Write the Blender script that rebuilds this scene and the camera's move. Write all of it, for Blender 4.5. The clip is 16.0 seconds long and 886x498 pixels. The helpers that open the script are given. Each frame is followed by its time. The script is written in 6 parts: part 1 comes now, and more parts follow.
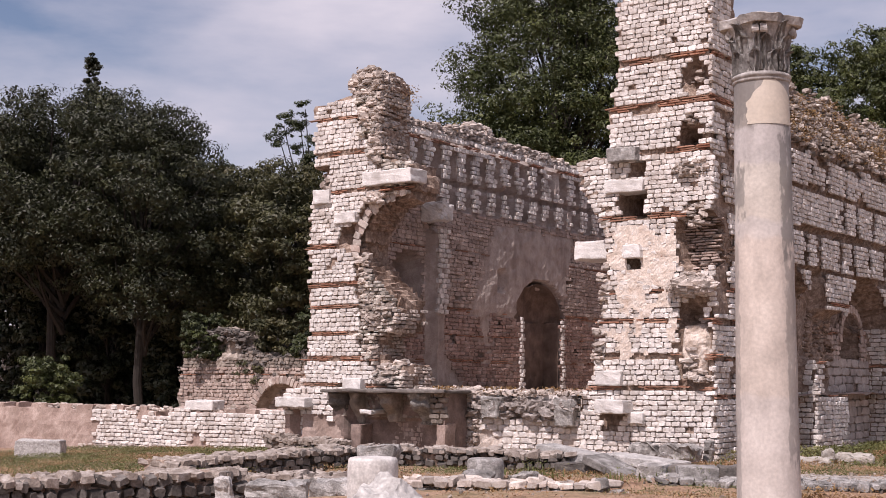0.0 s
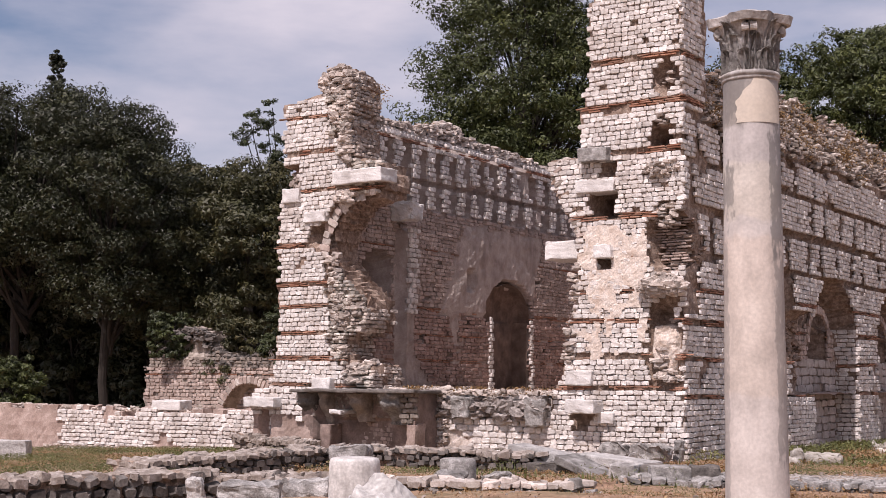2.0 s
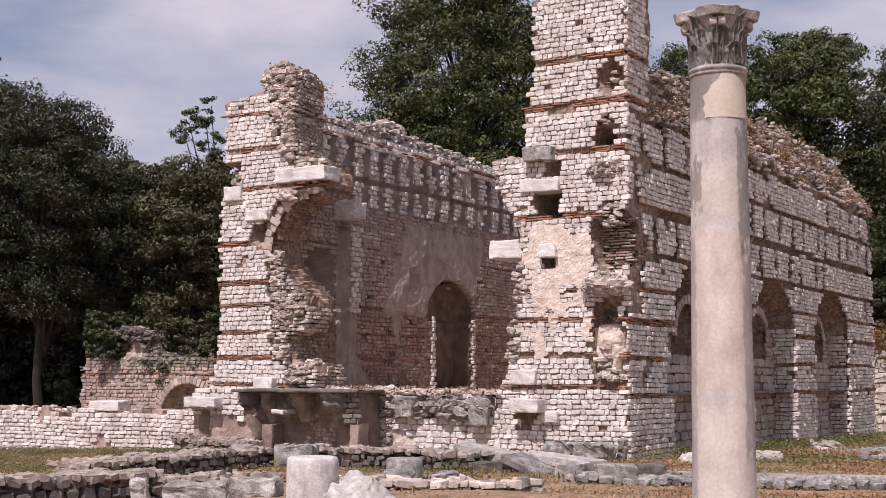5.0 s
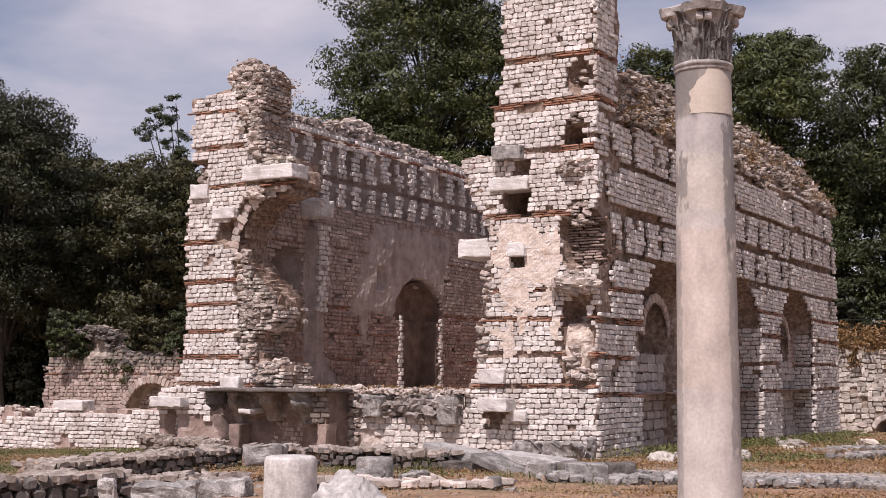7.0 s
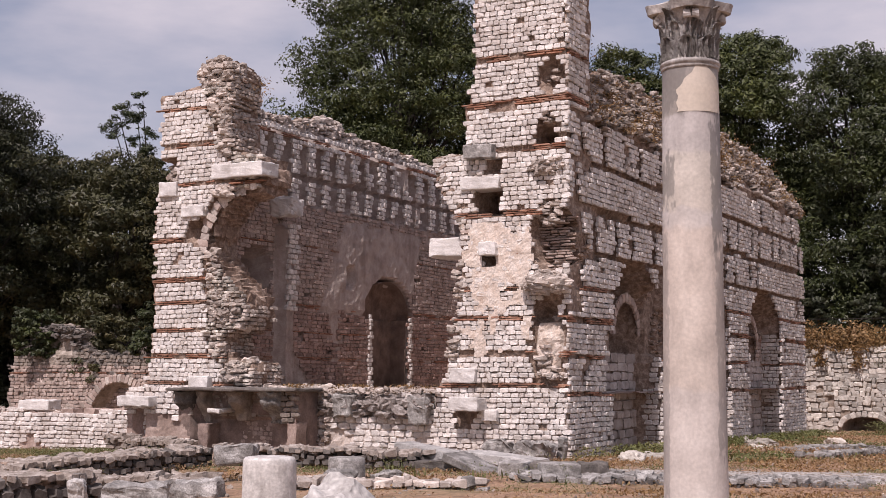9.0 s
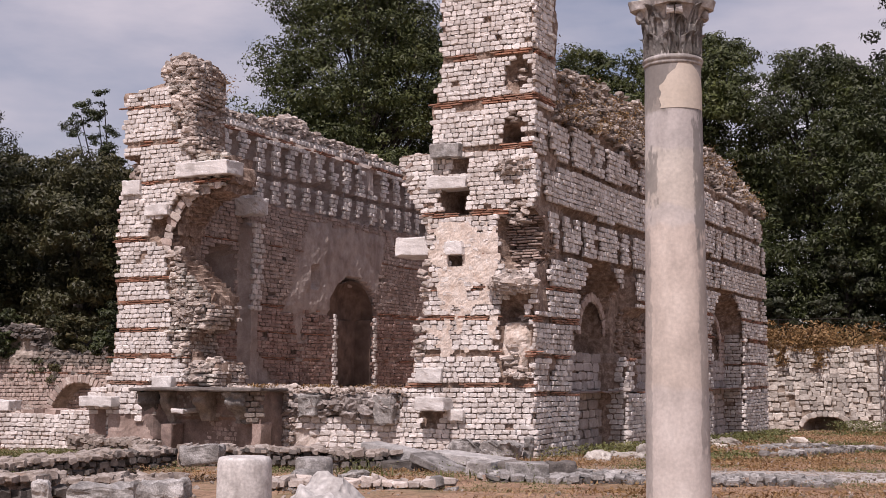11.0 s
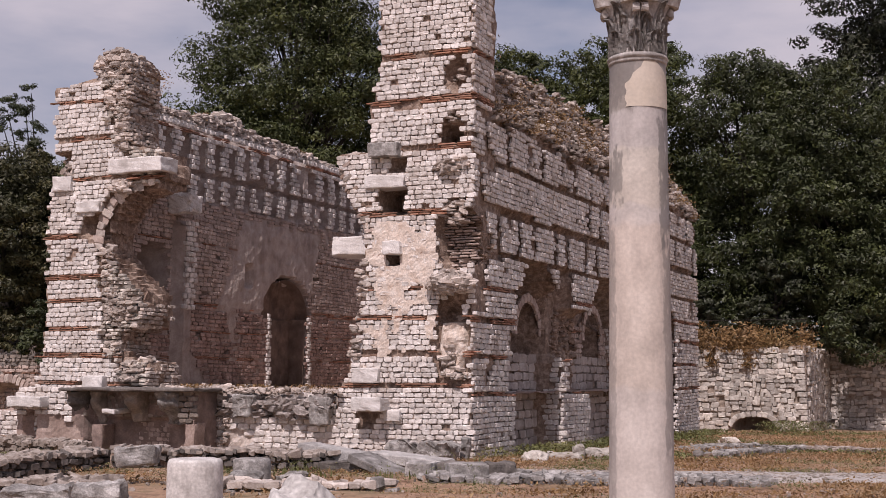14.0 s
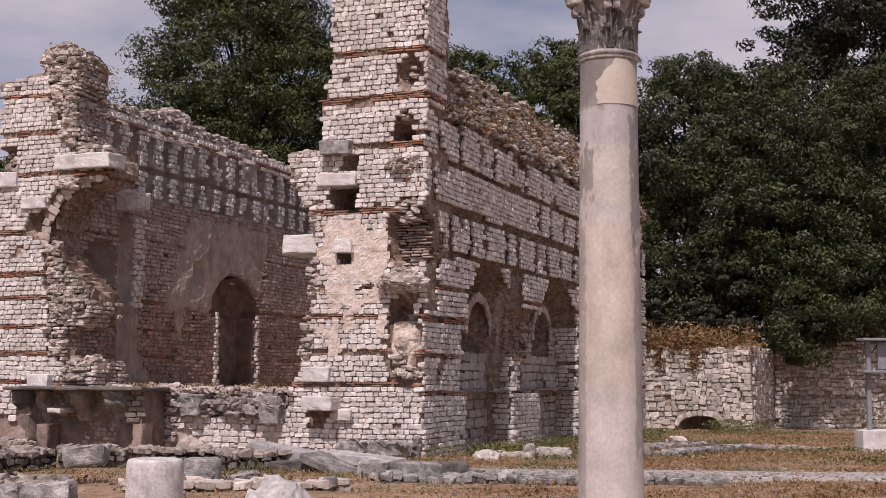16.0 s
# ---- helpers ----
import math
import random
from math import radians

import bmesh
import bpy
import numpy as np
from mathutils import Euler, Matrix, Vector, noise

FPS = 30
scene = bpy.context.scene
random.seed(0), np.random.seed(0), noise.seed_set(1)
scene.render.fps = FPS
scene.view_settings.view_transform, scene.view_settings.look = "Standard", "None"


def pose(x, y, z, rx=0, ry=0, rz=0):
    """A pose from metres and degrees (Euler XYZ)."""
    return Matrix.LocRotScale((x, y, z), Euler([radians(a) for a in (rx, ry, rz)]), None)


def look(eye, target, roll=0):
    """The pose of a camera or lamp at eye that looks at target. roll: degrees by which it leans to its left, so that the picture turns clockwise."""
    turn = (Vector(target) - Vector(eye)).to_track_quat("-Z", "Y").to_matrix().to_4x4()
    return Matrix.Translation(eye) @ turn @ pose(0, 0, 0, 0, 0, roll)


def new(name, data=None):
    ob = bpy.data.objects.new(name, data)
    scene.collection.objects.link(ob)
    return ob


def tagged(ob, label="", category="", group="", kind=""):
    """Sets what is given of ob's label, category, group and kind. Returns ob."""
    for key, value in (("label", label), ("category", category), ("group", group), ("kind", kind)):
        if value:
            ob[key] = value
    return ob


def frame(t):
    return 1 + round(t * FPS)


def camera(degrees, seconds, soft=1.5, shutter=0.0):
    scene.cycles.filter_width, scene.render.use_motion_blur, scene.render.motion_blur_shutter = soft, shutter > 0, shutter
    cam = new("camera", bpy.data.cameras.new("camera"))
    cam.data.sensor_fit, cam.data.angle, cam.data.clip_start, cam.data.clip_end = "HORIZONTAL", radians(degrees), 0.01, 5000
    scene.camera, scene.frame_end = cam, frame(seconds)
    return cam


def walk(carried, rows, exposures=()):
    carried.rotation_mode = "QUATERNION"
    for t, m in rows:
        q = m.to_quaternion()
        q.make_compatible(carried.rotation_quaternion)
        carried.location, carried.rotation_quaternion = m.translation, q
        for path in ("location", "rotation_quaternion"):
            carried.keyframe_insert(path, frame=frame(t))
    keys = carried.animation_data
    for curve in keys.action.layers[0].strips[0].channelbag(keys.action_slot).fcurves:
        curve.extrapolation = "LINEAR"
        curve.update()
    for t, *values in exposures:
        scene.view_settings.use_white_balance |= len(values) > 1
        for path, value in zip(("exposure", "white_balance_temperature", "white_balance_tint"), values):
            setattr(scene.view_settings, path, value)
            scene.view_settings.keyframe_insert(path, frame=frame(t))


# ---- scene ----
cam = camera(37.713, 16.0, soft=0.65)
ROWS = [
    (0.0, 0.4360, -0.0298, 1.6795, 95.555, -0.325, 35.478),
    (0.5, 0.3986, -0.0366, 1.6812, 95.553, -0.305, 35.114),
    (1.0, 0.3654, -0.0297, 1.6821, 95.553, -0.343, 34.769),
    (1.5, 0.3292, -0.0348, 1.6813, 95.554, -0.349, 34.328),
    (2.0, 0.3024, -0.0340, 1.6770, 95.562, -0.354, 33.933),
    (2.5, 0.2730, -0.0380, 1.6740, 95.571, -0.358, 33.443),
    (3.0, 0.2484, -0.0381, 1.6712, 95.575, -0.382, 33.000),
    (3.5, 0.2158, -0.0292, 1.6706, 95.580, -0.367, 32.501),
    (4.0, 0.1871, -0.0294, 1.6676, 95.587, -0.312, 32.054),
    (6.5, 0.0314, -0.0085, 1.6494, 95.573, -0.247, 29.922),
    (7.0, 0.0003, -0.0017, 1.6499, 95.572, -0.226, 29.568),
    (7.5, -0.0319, 0.0043, 1.6513, 95.565, -0.240, 29.170),
    (8.0, -0.0592, 0.0115, 1.6537, 95.548, -0.238, 28.838),
    (8.5, -0.0885, 0.0126, 1.6525, 95.542, -0.233, 28.444),
    (9.0, -0.1154, 0.0231, 1.6543, 95.536, -0.237, 28.090),
    (11.5, -0.2649, 0.0493, 1.6422, 95.563, -0.215, 25.937),
    (12.0, -0.2959, 0.0567, 1.6419, 95.570, -0.234, 25.475),
    (12.5, -0.3297, 0.0563, 1.6409, 95.575, -0.241, 24.933),
    (13.0, -0.3588, 0.0652, 1.6441, 95.569, -0.257, 24.432),
    (13.5, -0.3933, 0.0651, 1.6445, 95.567, -0.284, 23.814),
    (14.0, -0.4250, 0.0737, 1.6449, 95.572, -0.282, 23.259),
    (14.5, -0.4577, 0.0751, 1.6437, 95.573, -0.334, 22.603),
    (15.0, -0.4909, 0.0897, 1.6446, 95.568, -0.358, 22.037),
    (15.5, -0.5259, 0.0967, 1.6436, 95.564, -0.364, 21.405),
    (16.0, -0.5554, 0.0981, 1.6413, 95.555, -0.353, 20.859),
]
walk(cam, [(t, pose(x, y, z, rx, ry, rz)) for t, x, y, z, rx, ry, rz in ROWS],
     [(0.0, -0.02, 6500, 24), (4.0, -0.07, 6500, 24), (8.0, -0.15, 6550, 24), (12.5, -0.31, 6550, 25), (16.0, -0.41, 6600, 26)])

# ---- world, sun ----
SUN_AZ, SUN_EL = radians(2.5), radians(56.0)     # azimuth from -y towards +x
sun_dir = Vector((math.sin(SUN_AZ) * math.cos(SUN_EL), -math.cos(SUN_AZ) * math.cos(SUN_EL), math.sin(SUN_EL)))
world = bpy.data.worlds.new("sky")
scene.world = world
world.use_nodes = True
wn, wl = world.node_tree.nodes, world.node_tree.links
wn.clear()
w_out, w_bg = wn.new("ShaderNodeOutputWorld"), wn.new("ShaderNodeBackground")
sky = wn.new("ShaderNodeTexSky")
sky.sky_type, sky.sun_disc = "NISHITA", False
sky.sun_elevation, sky.sun_rotation = SUN_EL, math.pi - SUN_AZ
sky.air_density, sky.dust_density, sky.ozone_density = 1.0, 2.0, 1.0
w_co, w_map = wn.new("ShaderNodeTexCoord"), wn.new("ShaderNodeMapping")
w_map.inputs["Scale"].default_value = (1.0, 1.0, 3.2)
w_noise, w_ramp, w_mix = wn.new("ShaderNodeTexNoise"), wn.new("ShaderNodeValToRGB"), wn.new("ShaderNodeMixRGB")
w_noise.inputs["Scale"].default_value, w_noise.inputs["Detail"].default_value = 2.3, 8.0
w_noise.inputs["Roughness"].default_value = 0.52
w_ramp.color_ramp.elements[0].position, w_ramp.color_ramp.elements[1].position = 0.36, 0.60
w_mix.inputs["Color2"].default_value = (6.9, 6.9, 7.4, 1)
wl.new(w_co.outputs["Generated"], w_map.inputs["Vector"])
wl.new(w_map.outputs["Vector"], w_noise.inputs["Vector"])
wl.new(w_noise.outputs["Fac"], w_ramp.inputs["Fac"])
wl.new(w_ramp.outputs["Color"], w_mix.inputs["Fac"])
wl.new(sky.outputs["Color"], w_mix.inputs["Color1"])
wl.new(w_mix.outputs["Color"], w_bg.inputs["Color"])
w_bg.inputs["Strength"].default_value = 0.1
wl.new(w_bg.outputs["Background"], w_out.inputs["Surface"])
sun = new("sun", bpy.data.lights.new("sun", "SUN"))
sun.data.energy, sun.data.angle, sun.data.color = 4.6, radians(0.6), (1.0, 0.95, 0.88)
sun.matrix_world = look(sun_dir * 50, (0, 0, 0))


# ---- materials ----
def material(name, colours, scale=6.0, rough=0.9, bump=0.4, fine=40.0, vary=0.25, stain=None, stain_scale=0.8, stain_amount=0.5, bump_scale=None, speckle=1.0, spread=0.4, stretch=1.0):
    """A mottled surface: two to four colours by broad noise, a fine grain, a change of tone from piece to piece, and stains."""
    m = bpy.data.materials.new(name)
    m.use_nodes = True
    n, l = m.node_tree.nodes, m.node_tree.links
    bsdf = n["Principled BSDF"]
    bsdf.inputs["Roughness"].default_value = rough
    co = n.new("ShaderNodeNewGeometry")
    broad, grain = n.new("ShaderNodeTexNoise"), n.new("ShaderNodeTexNoise")
    broad.inputs["Scale"].default_value, broad.inputs["Detail"].default_value = scale, 8
    broad.inputs["Roughness"].default_value = 0.66
    grain.inputs["Scale"].default_value, grain.inputs["Detail"].default_value = fine, 2
    ramp = n.new("ShaderNodeValToRGB")
    while len(ramp.color_ramp.elements) < len(colours):
        ramp.color_ramp.elements.new(0.5)
    for k, (e, c) in enumerate(zip(ramp.color_ramp.elements, colours)):
        e.position, e.color = 0.5 - spread / 2 + spread * k / max(1, len(colours) - 1), (*c, 1)
    for node in (broad, grain):
        l.new(co.outputs["Position"], node.inputs["Vector"])
    l.new(broad.outputs["Fac"], ramp.inputs["Fac"])
    # tone by piece and by grain
    info = n.new("ShaderNodeObjectInfo")
    add = n.new("ShaderNodeMath"); add.operation = "ADD"
    fract = n.new("ShaderNodeMath"); fract.operation = "FRACT"
    l.new(co.outputs["Random Per Island"], add.inputs[0]); l.new(info.outputs["Random"], add.inputs[1])
    l.new(add.outputs[0], fract.inputs[0])
    tone = n.new("ShaderNodeMapRange")
    tone.inputs["To Min"].default_value, tone.inputs["To Max"].default_value = 1 - vary, 1 + vary * 0.6
    l.new(fract.outputs[0], tone.inputs["Value"])
    speck = n.new("ShaderNodeMapRange")
    speck.inputs["From Min"].default_value, speck.inputs["From Max"].default_value = 0.3, 0.7
    speck.inputs["To Min"].default_value, speck.inputs["To Max"].default_value = 1 - 0.2 * speckle, 1 + 0.15 * speckle
    l.new(grain.outputs["Fac"], speck.inputs["Value"])
    times = n.new("ShaderNodeMath"); times.operation = "MULTIPLY"
    l.new(tone.outputs["Result"], times.inputs[0]); l.new(speck.outputs["Result"], times.inputs[1])
    mul = n.new("ShaderNodeVectorMath"); mul.operation = "SCALE"
    l.new(ramp.outputs["Color"], mul.inputs[0]); l.new(times.outputs[0], mul.inputs["Scale"])
    last = mul.outputs[0]
    if stain:
        sn, sr, sm = n.new("ShaderNodeTexNoise"), n.new("ShaderNodeMapRange"), n.new("ShaderNodeMixRGB")
        sn.inputs["Scale"].default_value, sn.inputs["Detail"].default_value = stain_scale, 7
        sn.inputs["Roughness"].default_value = 0.62
        sr.inputs["From Min"].default_value, sr.inputs["From Max"].default_value = 0.5, 0.68
        sr.inputs["To Max"].default_value = stain_amount
        sv = n.new("ShaderNodeVectorMath"); sv.operation = "MULTIPLY"
        sv.inputs[1].default_value = (1, 1, stretch)
        l.new(co.outputs["Position"], sv.inputs[0]); l.new(sv.outputs[0], sn.inputs["Vector"]); l.new(sn.outputs["Fac"], sr.inputs["Value"])
        l.new(sr.outputs["Result"], sm.inputs["Fac"]); l.new(last, sm.inputs["Color1"])
        sm.inputs["Color2"].default_value = (*stain, 1)
        last = sm.outputs["Color"]
    l.new(last, bsdf.inputs["Base Color"])
    if bump:
        bn, bp = n.new("ShaderNodeTexNoise"), n.new("ShaderNodeBump")
        bn.inputs["Scale"].default_value, bn.inputs["Detail"].default_value = bump_scale or fine * 0.5, 2
        bp.inputs["Strength"].default_value, bp.inputs["Distance"].default_value = bump, 0.012
        l.new(co.outputs["Position"], bn.inputs["Vector"]); l.new(bn.outputs["Fac"], bp.inputs["Height"])
        l.new(bp.outputs["Normal"], bsdf.inputs["Normal"])
    return m


LIME = material("limestone_block", [(0.46, 0.4, 0.36), (0.7, 0.655, 0.62), (0.8, 0.765, 0.735)], 6, 0.9, 0.7, 50, 0.22, (0.3, 0.24, 0.195), 1.6, 0.55)
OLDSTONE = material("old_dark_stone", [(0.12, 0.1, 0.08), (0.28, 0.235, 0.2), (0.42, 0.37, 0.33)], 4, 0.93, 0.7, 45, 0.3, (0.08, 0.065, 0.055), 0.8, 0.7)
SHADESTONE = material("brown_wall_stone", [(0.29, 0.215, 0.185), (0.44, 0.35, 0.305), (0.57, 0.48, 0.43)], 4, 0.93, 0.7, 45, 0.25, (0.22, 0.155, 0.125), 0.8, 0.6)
DARKROCK = material("dark_lichen_and_shade_rock", [(0.055, 0.048, 0.042), (0.12, 0.105, 0.095), (0.22, 0.197, 0.178)], 5, 0.93, 0.8, 40, 0.35, (0.3, 0.27, 0.245), 2.4, 0.3)
PALEPLASTER = material("pale_smeared_mortar", [(0.54, 0.44, 0.365), (0.65, 0.56, 0.49), (0.72, 0.655, 0.6)], 6, 0.93, 0.5, 40, 0.05, (0.42, 0.29, 0.21), 4.0, 0.5, speckle=1.3)
CORE = material("brown_broken_core", [(0.17, 0.115, 0.085), (0.31, 0.225, 0.175), (0.47, 0.375, 0.31)], 9, 0.95, 0.9, 60, 0.25, (0.11, 0.075, 0.055), 6.0, 0.6, speckle=2.0, spread=0.3)
MORTAR = material("lime_mortar", [(0.2, 0.155, 0.12), (0.33, 0.265, 0.215), (0.42, 0.35, 0.29)], 5, 0.95, 0.9, 30, 0.05, (0.12, 0.09, 0.07), 0.8, 0.5)
TILE = material("fired_tile", [(0.2, 0.09, 0.055), (0.34, 0.165, 0.105), (0.46, 0.3, 0.22)], 5, 0.9, 0.5, 50, 0.35, (0.3, 0.22, 0.17), 1.2, 0.6)
WALLPLASTER = material("stained_wall_plaster", [(0.3, 0.235, 0.205), (0.45, 0.375, 0.335), (0.57, 0.5, 0.455)], 3.0, 0.94, 0.7, 60, 0.04, (0.2, 0.15, 0.13), 1.6, 0.6, spread=0.4, speckle=1.0, stretch=0.45)
PLASTER = material("old_plaster", [(0.36, 0.27, 0.225), (0.48, 0.38, 0.325), (0.56, 0.47, 0.41)], 2.2, 0.92, 0.6, 24, 0.04, (0.19, 0.14, 0.12), 0.8, 0.7)
PINK = material("pink_plaster", [(0.25, 0.175, 0.145), (0.37, 0.28, 0.24), (0.46, 0.365, 0.32)], 2.5, 0.92, 0.5, 26, 0.05, (0.2, 0.14, 0.11), 1.1, 0.6)
RUBBLE = material("core_rubble", [(0.33, 0.265, 0.225), (0.52, 0.45, 0.4), (0.68, 0.62, 0.575)], 7, 0.95, 0.8, 45, 0.4, (0.19, 0.15, 0.125), 1.2, 0.55)
GREYROCK = material("weathered_grey_stone", [(0.14, 0.13, 0.122), (0.28, 0.265, 0.25), (0.45, 0.43, 0.415)], 6, 0.92, 0.7, 60, 0.3, (0.1, 0.09, 0.082), 4.0, 0.6, spread=0.3, speckle=1.8)


def shaft_material():
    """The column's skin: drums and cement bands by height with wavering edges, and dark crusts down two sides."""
    m = material("column_skin", [(0.47, 0.435, 0.41), (0.58, 0.54, 0.51), (0.65, 0.615, 0.585)], 5.5, 0.62, 0.12, 60, 0.0, (0.3, 0.27, 0.255), 10, 0.4, speckle=0.5, stretch=0.35)
    n, l = m.node_tree.nodes, m.node_tree.links
    bsdf = n["Principled BSDF"]
    old = bsdf.inputs["Base Color"].links[0].from_socket
    geo = n.new("ShaderNodeNewGeometry")
    sep = n.new("ShaderNodeSeparateXYZ"); l.new(geo.outputs["Position"], sep.inputs[0])

    def math_node(op, a, b=None, c=None):
        k = n.new("ShaderNodeMath"); k.operation = op
        for i, v in enumerate((a, b, c)):
            if v is None:
                continue
            if isinstance(v, (int, float)):
                k.inputs[i].default_value = v
            else:
                l.new(v, k.inputs[i])
        return k.outputs[0]

    def noise_at(scale, detail=5, stretch=1.0):
        v = n.new("ShaderNodeVectorMath"); v.operation = "MULTIPLY"; v.inputs[1].default_value = (1, 1, stretch)
        k = n.new("ShaderNodeTexNoise"); k.inputs["Scale"].default_value, k.inputs["Detail"].default_value = scale, detail
        l.new(geo.outputs["Position"], v.inputs[0]); l.new(v.outputs[0], k.inputs["Vector"])
        return k.outputs["Fac"]

    wave = noise_at(9)
    z = math_node("ADD", sep.outputs["Z"], math_node("MULTIPLY_ADD", wave, 0.12, -0.06))
    ramp = n.new("ShaderNodeValToRGB")
    ramp.color_ramp.interpolation = "LINEAR"
    bands = [(0.4, 1.02, 0.99, 0.97), (1.58, 1.02, 0.99, 0.97), (1.61, 1.04, 0.97, 0.91), (2.36, 1.04, 0.96, 0.9), (2.39, 1.0, 0.98, 0.97), (2.45, 0.98, 0.97, 0.97), (2.47, 1.04, 1.0, 0.94), (2.73, 1.06, 1.02, 0.97), (2.75, 0.88, 0.875, 0.89), (2.93, 0.86, 0.855, 0.87), (2.95, 0.56, 0.54, 0.515), (3.2, 0.5, 0.49, 0.48)]
    for k, (h, *c) in enumerate(bands):
        e = ramp.color_ramp.elements[0] if k == 0 else ramp.color_ramp.elements.new((h - 0.3) / 3.0)
        if k == 0:
            ramp.color_ramp.elements.remove(ramp.color_ramp.elements[1])
            e.position = (h - 0.3) / 3.0
        e.color = (*(min(1.0, v * 0.97) for v in c), 1)
    l.new(math_node("MULTIPLY", math_node("SUBTRACT", z, 0.3), 1 / 3.0), ramp.inputs["Fac"])
    tint = n.new("ShaderNodeMixRGB"); tint.blend_type = "MULTIPLY"; tint.inputs["Fac"].default_value = 1.0
    l.new(old, tint.inputs["Color1"]); l.new(ramp.outputs["Color"], tint.inputs["Color2"])
    last = tint.outputs["Color"]
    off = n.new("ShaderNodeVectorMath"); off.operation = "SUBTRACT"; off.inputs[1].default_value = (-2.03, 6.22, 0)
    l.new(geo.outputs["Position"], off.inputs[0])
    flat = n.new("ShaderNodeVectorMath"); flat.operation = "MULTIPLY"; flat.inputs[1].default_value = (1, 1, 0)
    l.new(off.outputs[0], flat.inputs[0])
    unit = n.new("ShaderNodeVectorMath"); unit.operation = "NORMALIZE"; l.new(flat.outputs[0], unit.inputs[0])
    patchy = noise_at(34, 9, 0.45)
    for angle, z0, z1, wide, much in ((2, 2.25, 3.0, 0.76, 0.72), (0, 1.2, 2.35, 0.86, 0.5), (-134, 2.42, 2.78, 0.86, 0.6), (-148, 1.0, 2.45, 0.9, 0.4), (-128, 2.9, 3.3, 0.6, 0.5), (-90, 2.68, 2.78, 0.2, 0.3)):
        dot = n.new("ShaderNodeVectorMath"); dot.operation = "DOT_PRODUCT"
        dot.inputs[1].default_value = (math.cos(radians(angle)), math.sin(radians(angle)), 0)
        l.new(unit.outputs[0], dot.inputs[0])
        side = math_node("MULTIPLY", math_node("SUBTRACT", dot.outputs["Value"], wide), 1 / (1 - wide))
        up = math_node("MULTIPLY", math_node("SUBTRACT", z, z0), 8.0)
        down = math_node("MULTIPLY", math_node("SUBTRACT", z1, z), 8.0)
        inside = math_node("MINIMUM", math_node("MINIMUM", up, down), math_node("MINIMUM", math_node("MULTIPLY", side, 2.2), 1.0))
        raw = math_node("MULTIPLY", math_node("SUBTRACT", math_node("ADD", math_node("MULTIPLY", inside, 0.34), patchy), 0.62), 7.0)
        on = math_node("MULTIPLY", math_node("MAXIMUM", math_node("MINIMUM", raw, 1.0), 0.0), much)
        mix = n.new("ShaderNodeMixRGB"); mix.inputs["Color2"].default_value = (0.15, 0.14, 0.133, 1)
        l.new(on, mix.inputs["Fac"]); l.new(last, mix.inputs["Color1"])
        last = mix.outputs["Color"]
    l.new(last, bsdf.inputs["Base Color"])
    return m


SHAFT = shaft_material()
MARBLE = material("pale_dressed_stone", [(0.52, 0.49, 0.465), (0.66, 0.63, 0.605), (0.75, 0.725, 0.7)], 3, 0.8, 0.5, 50, 0.1, (0.3, 0.27, 0.245), 2.2, 0.5)
FIELD = material("field_stone", [(0.36, 0.31, 0.265), (0.56, 0.515, 0.46), (0.72, 0.68, 0.63)], 7, 0.92, 0.7, 50, 0.42, (0.26, 0.2, 0.16), 2.2, 0.45)
SHAFT_C = material("shaft_ochre_repair", [(0.53, 0.46, 0.38), (0.6, 0.53, 0.45)], 7, 0.7, 0.06, 60, 0.0, (0.36, 0.32, 0.28), 8, 0.35, speckle=0.35)
CAPITAL = material("capital_stone", [(0.13, 0.115, 0.107), (0.36, 0.335, 0.315), (0.68, 0.65, 0.63)], 9, 0.85, 0.5, 60, 0.0, (0.12, 0.105, 0.1), 7, 0.55)
STUMP = material("streaked_white_marble", [(0.4, 0.375, 0.355), (0.55, 0.525, 0.5), (0.66, 0.635, 0.61)], 7, 0.8, 0.3, 60, 0.0, (0.22, 0.2, 0.185), 9, 0.55, stretch=0.25)
ROUGHMARBLE = material("weathered_rough_marble", [(0.3, 0.28, 0.265), (0.45, 0.43, 0.41), (0.57, 0.55, 0.53)], 12, 0.9, 0.9, 50, 0.0, (0.2, 0.18, 0.165), 10, 0.5, speckle=1.4)
REDSTONE = material("reddish_brown_brickwork", [(0.25, 0.155, 0.125), (0.38, 0.265, 0.225), (0.5, 0.39, 0.345)], 4, 0.93, 0.7, 45, 0.3, (0.2, 0.14, 0.115), 1.0, 0.6)
# Niche plaster with the recess's shade mixed into its colour.
NICHESHADE = material("stained_niche_shade_plaster", [(0.1, 0.068, 0.052), (0.18, 0.125, 0.098), (0.28, 0.2, 0.16)], 3.5, 0.94, 0.8, 40, 0.0, (0.07, 0.05, 0.04), 2.5, 0.6, stretch=0.4)
PALESLAB = material("pale_grey_slab", [(0.25, 0.238, 0.228), (0.4, 0.385, 0.37), (0.54, 0.52, 0.505)], 5, 0.92, 0.6, 60, 0.15, (0.16, 0.148, 0.138), 3.0, 0.5, spread=0.35, speckle=1.5)
CAPSTONE = material("pale_brown_capping", [(0.16, 0.128, 0.104), (0.31, 0.262, 0.228), (0.5, 0.45, 0.41)], 9, 0.95, 0.6, 50, 0.1, (0.14, 0.105, 0.08), 5.0, 0.55)
EARTH = material("dry_ground", [(0.13, 0.075, 0.045), (0.24, 0.145, 0.09), (0.34, 0.22, 0.145), (0.2, 0.14, 0.075)], 2.6, 0.97, 1.0, 22, 0.0, (0.13, 0.12, 0.05), 0.7, 0.6, spread=0.3, speckle=1.6)
